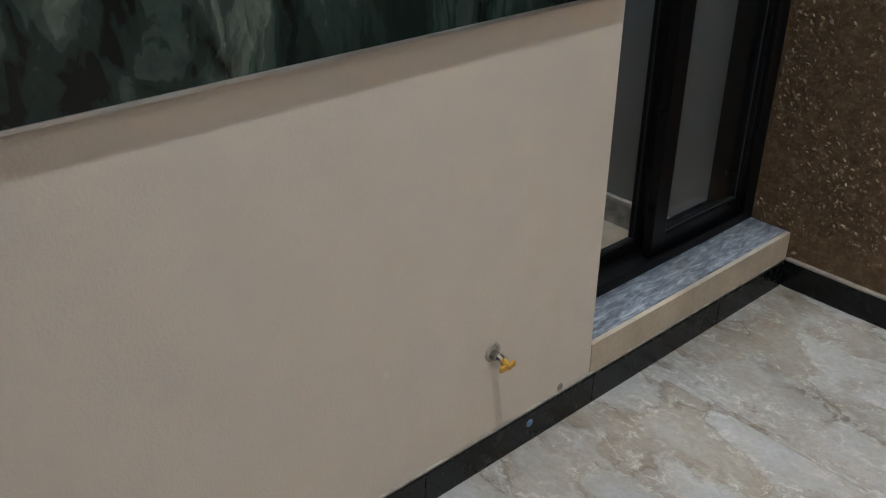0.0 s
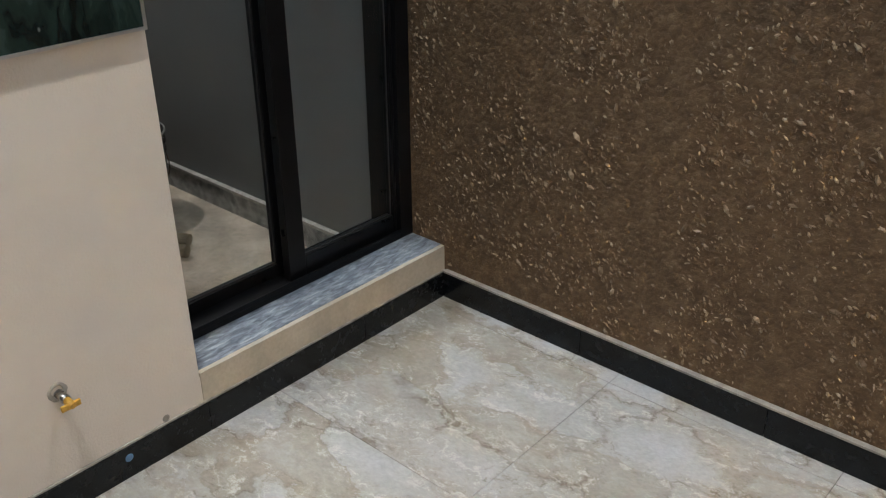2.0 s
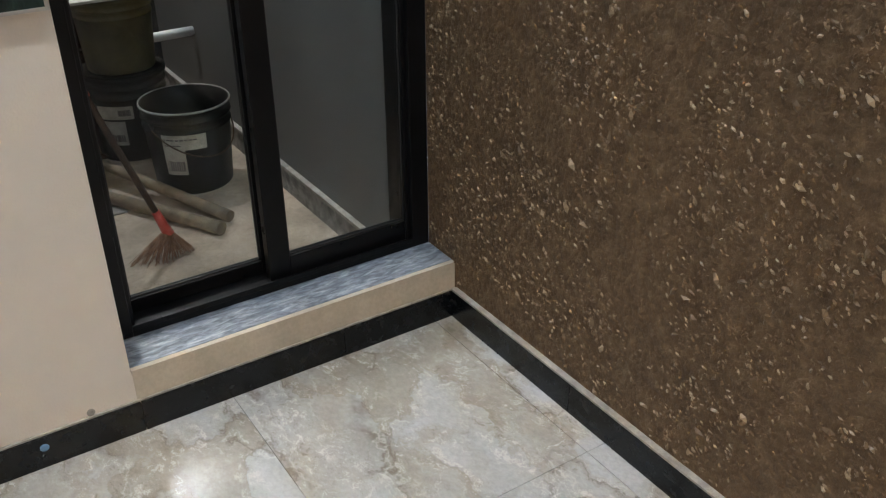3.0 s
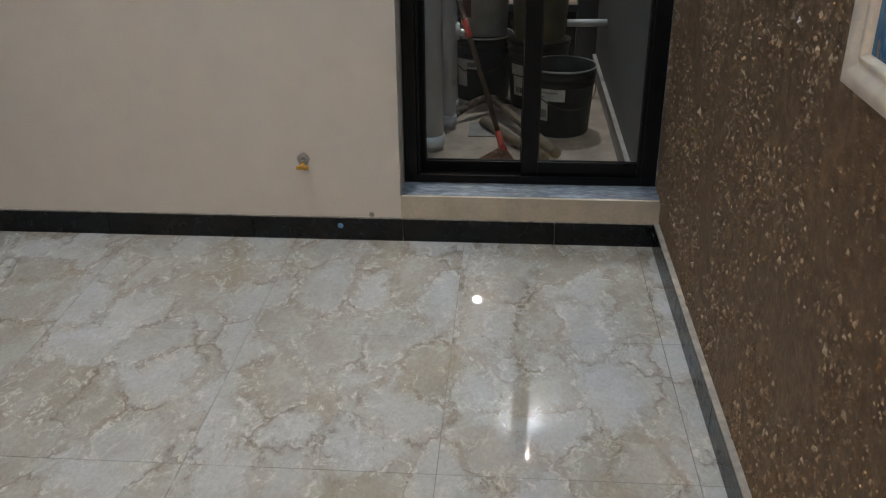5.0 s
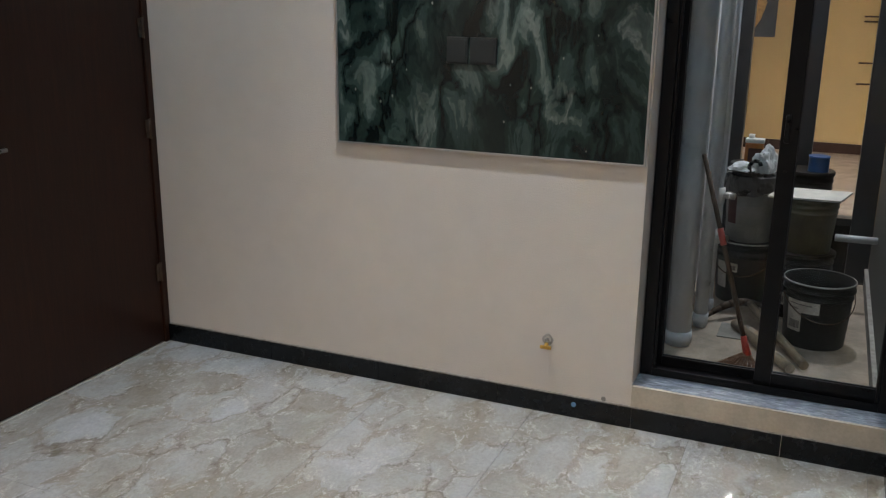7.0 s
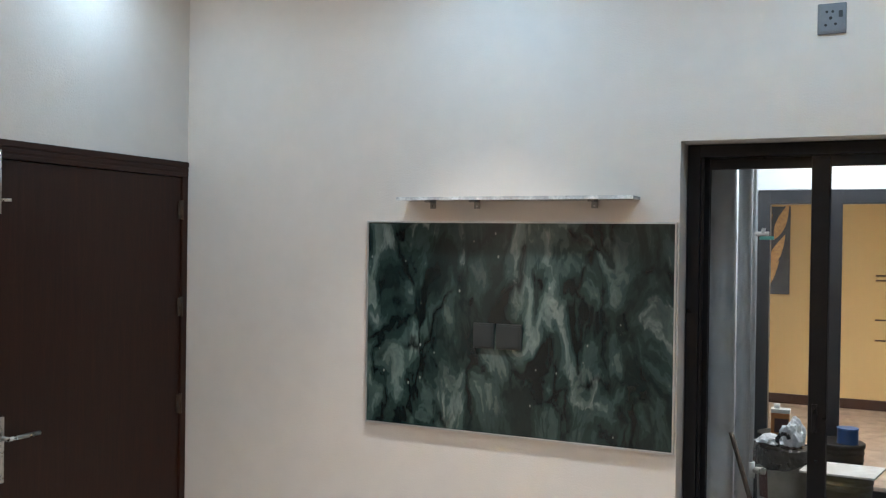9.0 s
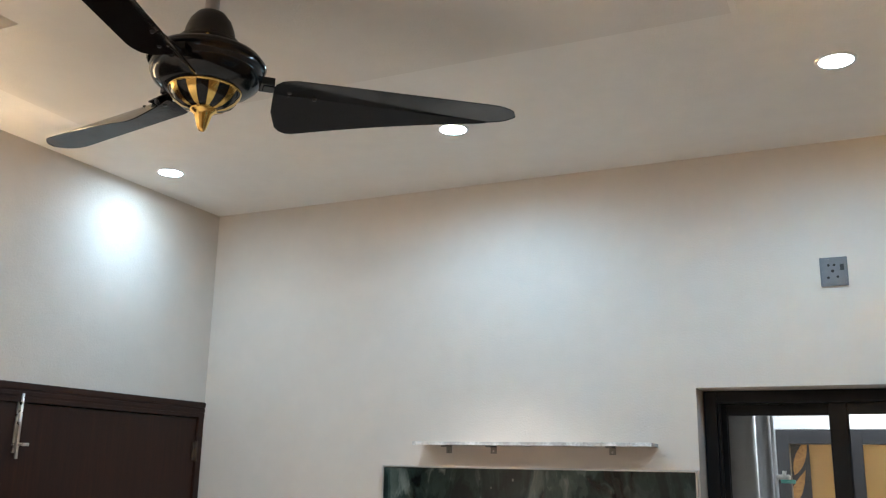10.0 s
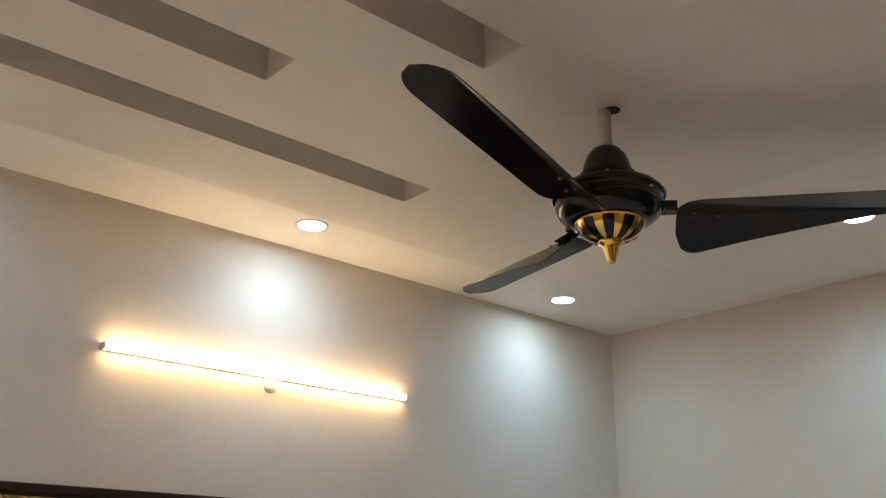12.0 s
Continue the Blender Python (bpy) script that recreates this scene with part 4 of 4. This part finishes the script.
low = bucket("bucket", "black plastic bucket with pale crusted rim, at bottom of stack", -0.688, 1.94, ZU, 0.165, 0.350, BUCKET, rim=CAULK, turn=-10, lab=[(212, 262, 0.185, 0.235, LABEL), (212, 238, 0.085, 0.185, LABEL), (240, 258, 0.195, 0.22, LABEL_INK)])
grey_b = bucket("bucket", "dusty grey plastic bucket with dark red label, stacked", -0.683, 1.93, ZU + 0.3525, 0.142, 0.362, BUCKET_GREY, turn=35, handle=False,
                lab=[(212, 240, 0.10, 0.25, LABEL_RED)])


def crumpled(name, label, category, x, y, z, sx, sy, sz, material, seed):
    bm = bmesh.new()
    bmesh.ops.create_icosphere(bm, subdivisions=4, radius=1.0)
    o = Vector((seed * 3.1, seed * 1.7, seed))
    for v in bm.verts:
        d = 1 + 0.42 * noise.noise(v.co * 1.6 + o) + 0.22 * abs(noise.noise(v.co * 4.0 + o)) - 0.10 * abs(noise.noise(v.co * 8.0 + o))
        v.co = Vector((v.co.x * sx * d, v.co.y * sy * d, max(-0.25, v.co.z) * sz * d))
    ob = part(name, bm, material, smooth=False)
    low_z = min(v.co.z for v in ob.data.vertices)
    ob.location = (x, y, z - low_z)
    return tagged(ob, label, category)


ZTOP = ZU + 0.3525 + 0.3645


def draped_bag(x, y, z, r):
    """A bag pulled over a bucket's mouth: creased top and a torn skirt down the side."""
    bm = bmesh.new()
    n, rows = 72, []
    rings = [(0.0, 0.012), (0.3, 0.016), (0.55, 0.014), (0.75, 0.014), (0.92, 0.012), (1.03, 0.006), (1.07, -0.014), (1.08, -0.035), (1.075, -0.055), (1.085, -0.080)]
    for k, (f, h) in enumerate(rings):
        ring = []
        for i in range(n):
            a = 2 * math.pi * i / n
            p = Vector((math.cos(a) * 3, math.sin(a) * 3, k * 0.5))
            crease = noise.noise(p * 1.3) * 0.010 + noise.noise(p * 3.1) * 0.006
            out = r * f + (abs(crease) * 0.7 if k > 4 else 0.0)
            drop = noise.noise(p * 0.6 + Vector((7, 2, 0))) * 0.05 * max(0, k - 5) / 4
            ring.append(bm.verts.new((out * math.cos(a), out * math.sin(a), h + (abs(crease) if k < 6 else 0) + drop)))
        rows.append(ring)
    for p, q in zip(rows[1:], rows[2:]):
        for i in range(n):
            bm.faces.new((p[i], q[i], q[(i + 1) % n], p[(i + 1) % n]))
    bmesh.ops.delete(bm, geom=rows[0], context="VERTS")
    bm.faces.new(rows[1])
    bmesh.ops.recalc_face_normals(bm, faces=bm.faces)
    ob = part("black_bag", bm, BLACK_BAG)
    ob.location = (x, y, z)
    return tagged(ob, "crumpled black plastic bag draped over grey bucket", "bag")


draped_bag(-0.683, 1.93, ZTOP - 0.008, 0.142)
crumpled("white_bag", "crumpled white plastic bag on bucket stack", "bag", -0.635, 1.89, ZTOP + 0.012, 0.062, 0.060, 0.10, WHITE_BAG, 4)
crumpled("white_bag", "flattened white plastic bag on bucket stack", "bag", -0.735, 1.87, ZTOP + 0.026, 0.075, 0.07, 0.03, WHITE_BAG, 7)
glove = bmesh.new()
pts = [(-0.70, 1.82, ZTOP + 0.02), (-0.705, 1.815, ZTOP + 0.06), (-0.685, 1.812, ZTOP + 0.088), (-0.655, 1.81, ZTOP + 0.088), (-0.645, 1.81, ZTOP + 0.065)]
for p, q in zip(pts, pts[1:]):
    rod(p, q, 0.011, 10, bm=glove)
tagged(part("hose_loop", glove, BLACK_BAG), "short black hose loop on bucket stack", "hose")

bucket("bucket", "black plastic bucket with torn paper label below olive drum", -0.392, 1.80, ZU, 0.163, 0.350, BUCKET, handle=False, filled=True,
       lab=[(208, 262, 0.185, 0.240, LABEL), (214, 248, 0.075, 0.178, LABEL), (240, 258, 0.20, 0.225, LABEL_INK), (220, 244, 0.09, 0.12, LABEL_INK)])
bucket("tin", "olive paint drum, scuffed, with pale board lying on top", -0.388, 1.80, ZU + 0.3575, 0.152, 0.285, BUCKET_OLIVE, "paint drum", handle=False, filled=True)
bm = boxes((-0.17, 0.19, -0.12, 0.12, -0.005, 0.005), bev=0.001)
bd = tagged(part("board", bm, BOARD), "pale splashed flat board on olive drum", "board")
bd.matrix_world = pose(-0.395, 1.75, ZU + 0.3575 + 0.305, 2, -3, -14)

back1 = bucket("bucket", "black plastic bucket in rear stack", -0.405, 2.20, ZU, 0.128, 0.352, BUCKET, handle=False, group="rear buckets", filled=True)
copy_thing(back1, pose(-0.405, 2.20, ZU + 0.360))
copy_thing(back1, pose(-0.715, 2.29, ZU))
copy_thing(back1, pose(-0.715, 2.29, ZU + 0.360))
ZB = ZU + 0.360 + 0.3595


def paint_tin():
    root = thing("paint_tin", "small blue paint tin with closed lid", "paint tin", (-0.365, 2.16, ZB))
    part("body", lathe([(0.0, 0.0), (0.055, 0.0), (0.056, 0.004), (0.054, 0.008), (0.054, 0.074), (0.056, 0.078), (0.054, 0.081), (0.048, 0.078), (0.0, 0.077)], 32), BLUE, root)
    part("lid", lathe([(0.045, 0.0782), (0.057, 0.082), (0.058, 0.086), (0.048, 0.085), (0.0, 0.083)], 32), BLUE, root, "blue lid")
    return root


paint_tin()


def thinner_can():
    root = thing("plastic_can", "orange-brown plastic can with white cap", "can", (-0.718, 2.24, ZB))
    part("body", boxes((-0.05, 0.05, -0.035, 0.035, 0, 0.125), bev=0.008), ORANGE, root)
    part("top", boxes((-0.052, 0.052, -0.037, 0.037, 0.1255, 0.148), bev=0.004), WHITE_PLASTIC, root, "white top")
    part("cap", rod((-0.02, 0, 0.148), (-0.02, 0, 0.172), 0.017, 16), WHITE_PLASTIC, root)
    part("label_patch", boxes((-0.03, 0.045, -0.0362, -0.0352, 0.015, 0.095)), LABEL_RED, root)
    return root


thinner_can()


def broom():
    root = thing("broom", "broom with dark stick and red sleeve, leaning on pipe", "broom", (-0.553, 0.86, ZU))
    base, top = Vector((-0.025, 0.008, 0.13)), Vector((-0.290, 0.118, 0.955))
    d = top - base
    part("stick", rod(base, top, 0.011, 12), RUST, root, "dark wooden stick")
    part("sleeve", rod(base + d * 0.515, base + d * 0.605, 0.0145, 14), BROOM_RED, root, "red plastic sleeve")
    part("binding", rod(base - d * 0.075, base + d * 0.03, 0.019, 14, 0.013), BROOM_RED, root, "red plastic binding")
    bm = bmesh.new()
    rnd = random.Random(5)
    for i in range(170):
        a, rr = rnd.uniform(0, 2 * math.pi), math.sqrt(rnd.random())
        tip = Vector((-0.045 + 0.11 * rr * math.cos(a), -0.03 + 0.045 * rr * math.sin(a), rnd.uniform(0.0015, 0.012)))
        rod(base - d * 0.06 + Vector((0.012 * math.cos(a), 0.012 * math.sin(a), 0)), tip, 0.0016, 4, 0.0009, bm=bm)
    tagged(part("bristles", bm, STRAW, root, "reddish straw bristles"), kind="stuff")
    return root


broom()


def pick():
    root = thing("pickaxe", "pickaxe with worn timber handle lying on floor", "pickaxe", (-0.5, 1.05, ZU))
    part("handle", rod((0.185, -0.10, 0.024), (-0.115, 0.56, 0.075), 0.022, 14, 0.019), TIMBER, root, "worn timber handle")
    bm = bmesh.new()
    prev = None
    for i in range(9):
        t = i / 8
        p = Vector((-0.33 + 0.30 * t, 0.37 + 0.31 * t, 0.022 + 0.062 * math.sin(math.pi * t)))
        if prev is not None:
            rod(prev, p, 0.009 + 0.013 * math.sin(math.pi * (i - 1) / 8), 8, 0.009 + 0.013 * math.sin(math.pi * i / 8), bm=bm)
        prev = p
    part("head", bm, RUST, root, "rusty steel head")
    return root


pick()
bm = rod((-0.665, 1.40, ZU + 0.0245), (-0.372, 0.88, ZU + 0.0245), 0.024, 14)
tagged(part("timber_pole", bm, TIMBER), "short round timber pole lying on floor", "pole")
bm = boxes((-0.735, -0.595, 1.23, 1.45, ZU + 0.0005, ZU + 0.006), bev=0.002)
tagged(part("floor_grate", bm, GROUT), "square drain cover on cement floor", "drain cover", kind="structure")


def pipe(name, x, y, r, z0, z1, label):
    root = thing(name, label, "pipe", (x, y, z0))
    part("pipe_length", rod((0, 0, 0), (0, 0, z1 - z0), r, 28), PVC, root)
    for z in (0.02,):
        part("collar", lathe([(r, 0.0), (r + 0.006, 0.002), (r + 0.006, 0.05), (r, 0.052)], 28, (0, 0, z)), PVC, root)
    return root


pipe("soil_pipe", -0.901, 1.06, 0.060, ZU, 2.85, "thick white PVC soil pipe beside column")
pipe("waste_pipe", -0.836, 1.36, 0.034, ZU, 2.85, "white PVC waste pipe beside soil pipe")
pipe("supply_pipe", -0.822, 1.62, 0.014, ZU, 2.85, "thin white PVC water pipe")
tap = thing("tap", "white plastic water tap with teal handle on pipe", "tap", (-0.822, 1.62, 1.835))
t_b = rod((0, 0, 0), (0.075, -0.01, 0.0), 0.012, 12)
rod((0.045, -0.008, 0), (0.05, -0.010, 0.03), 0.010, 10, bm=t_b)
part("spout", t_b, WHITE_PLASTIC, tap)
part("lever", boxes((0.03, 0.10, -0.018, -0.002, -0.030, -0.012), bev=0.003), TEAL, tap, "teal lever")
v_b = thing("valve", "small white plastic pipe valve on supply pipe", "valve", (-0.822, 1.62, 0.40))
part("valve_body", rod((0, 0, -0.04), (0, 0, 0.04), 0.026, 14), WHITE_PLASTIC, v_b)
part("valve_elbow", rod((0, 0, 0.0), (0.06, -0.05, 0.0), 0.018, 12), STEEL, v_b)
copy_thing(v_b, pose(-0.822, 1.62, 0.62, 0, 0, 30))
bm = rod((-0.026, 1.98, 0.372), (-0.238, 1.97, 0.372), 0.020, 16)
tagged(part("pipe_end", bm, PVC), "white PVC pipe end sticking out of wall", "pipe")

# dark rails and feather picture in the far room
for z in (1.467, 1.415, 0.986, 0.765):
    bm = rod((-0.13, 7.555, z), (0.022, 7.555, z), 0.009, 10)
    for x in (-0.11, 0.0):
        rod((x, 7.555, z), (x, 7.6, z), 0.007, 8, bm=bm)
    tagged(part("wall_rail", bm, RUST), "short dark metal rail on tan wall", "rail", "rails on tan wall")
FEATHER = plain("golden_brown_paint", (0.42, 0.24, 0.075), 0.5, var=0.3, vscale=30)
root = thing("feather_picture", "dark grey canvas with golden feathers on tan wall", "picture", (-1.245, 7.6, 1.725))
part("canvas", boxes((-0.24, 0.24, -0.03, -0.001, -0.495, 0.495)), plain("charcoal_canvas", (0.045, 0.05, 0.055), 0.7, var=0.3), root)
for k, (fx, fz, fa) in enumerate(((-0.05, 0.22, 28), (0.10, -0.02, 24), (0.02, -0.30, 30), (0.15, 0.33, 20))):
    bm = bmesh.new()
    prof = [(-0.22 + 0.44 * i / 10, 0.055 * math.sin(math.pi * (i / 10) ** 0.8)) for i in range(11)]
    up = [bm.verts.new((w, -0.034, l)) for l, w in prof]
    dn = [bm.verts.new((-w, -0.034, l)) for l, w in prof]
    for i in range(10):
        bm.faces.new((up[i], up[i + 1], dn[i + 1], dn[i])) if 0 < i < 9 else bm.faces.new([v for v in (up[i], up[i + 1], dn[i + 1], dn[i])])
    bmesh.ops.transform(bm, matrix=pose(fx, 0, fz, 0, fa, 0), verts=bm.verts)
    part("feather", bm, FEATHER, root, "golden-brown feather")

# ---------- pieces: floor tiles and stone chips ----------
tile_meshes = {}
yr = [-0.001] + [-0.665 - 0.615 * k for k in range(8)] + [YS]
xr = [-0.001, -0.072] + [-0.687 - 0.615 * k for k in range(4)] + [XW + 0.001]
for ya, yb in zip(yr, yr[1:]):
    for xa, xb in zip(xr, xr[1:]):
        w, d = round(xa - xb, 3), round(ya - yb, 3)
        if (w, d) not in tile_meshes:
            bm = box(bmesh.new(), -w / 2 + 0.0007, w / 2 - 0.0007, -d / 2 + 0.0007, d / 2 - 0.0007, -0.0039, 0, bev=0.0008)
            me = bpy.data.meshes.new("floor_tile")
            bm.to_mesh(me)
            bm.free()
            me.materials.append(TILE)
            tile_meshes[(w, d)] = me
        ob = new("floor_tile", tile_meshes[(w, d)])
        ob.location = ((xa + xb) / 2, (ya + yb) / 2, 0)
        ob.parent = FLOOR


def chips(name, count, material, label, seed, lo, hi):
    rnd = random.Random(seed)
    verts, faces = [], []
    for _ in range(count):
        y, z = rnd.uniform(-2.7, 0.125), rnd.uniform(0.10, 1.45) if rnd.random() < 0.86 else rnd.uniform(1.45, 3.0)
        if y > -0.0 and z < 0.18:
            continue
        if noise.noise(Vector((0, y * 5.0, z * 5.0))) < rnd.uniform(-0.40, 0.42):
            continue
        if -2.44 < y < -1.555 and 1.0 < z < 2.23:
            continue
        s = rnd.uniform(lo, hi) * (1.7 if rnd.random() < 0.07 else 1.0)
        a = rnd.gauss(0.9, 0.6)
        l, w, h = s, s * rnd.uniform(0.25, 0.6), s * rnd.uniform(0.25, 0.55)
        c, q = math.cos(a), math.sin(a)
        i0 = len(verts)
        for u, v in ((-1, -0.3), (-0.2, -1), (0.9, -0.5), (0.8, 0.6), (-0.3, 1)):
            u, v = u * l * rnd.uniform(0.7, 1.1), v * w * rnd.uniform(0.7, 1.1)
            verts.append((0.001, y + u * c - v * q, z + u * q + v * c))
        tu, tv = rnd.uniform(-0.3, 0.3) * l, rnd.uniform(-0.3, 0.3) * w
        verts.append((-h, y + tu * c - tv * q, z + tu * q + tv * c))
        for k in range(5):
            faces.append((i0 + k, i0 + (k + 1) % 5, i0 + 5))
    me = bpy.data.meshes.new(name)
    me.from_pydata(verts, [], faces)
    me.materials.append(material)
    return tagged(new(name, me), label, "stone chips", kind="stuff")


chips("stone_chips", 15000, CHIP, "pale stone flecks set in brown plaster", 3, 0.0035, 0.0115)
chips("plaster_lumps", 16000, BROWN, "small brown lumps of rough plaster", 8, 0.004, 0.0105)
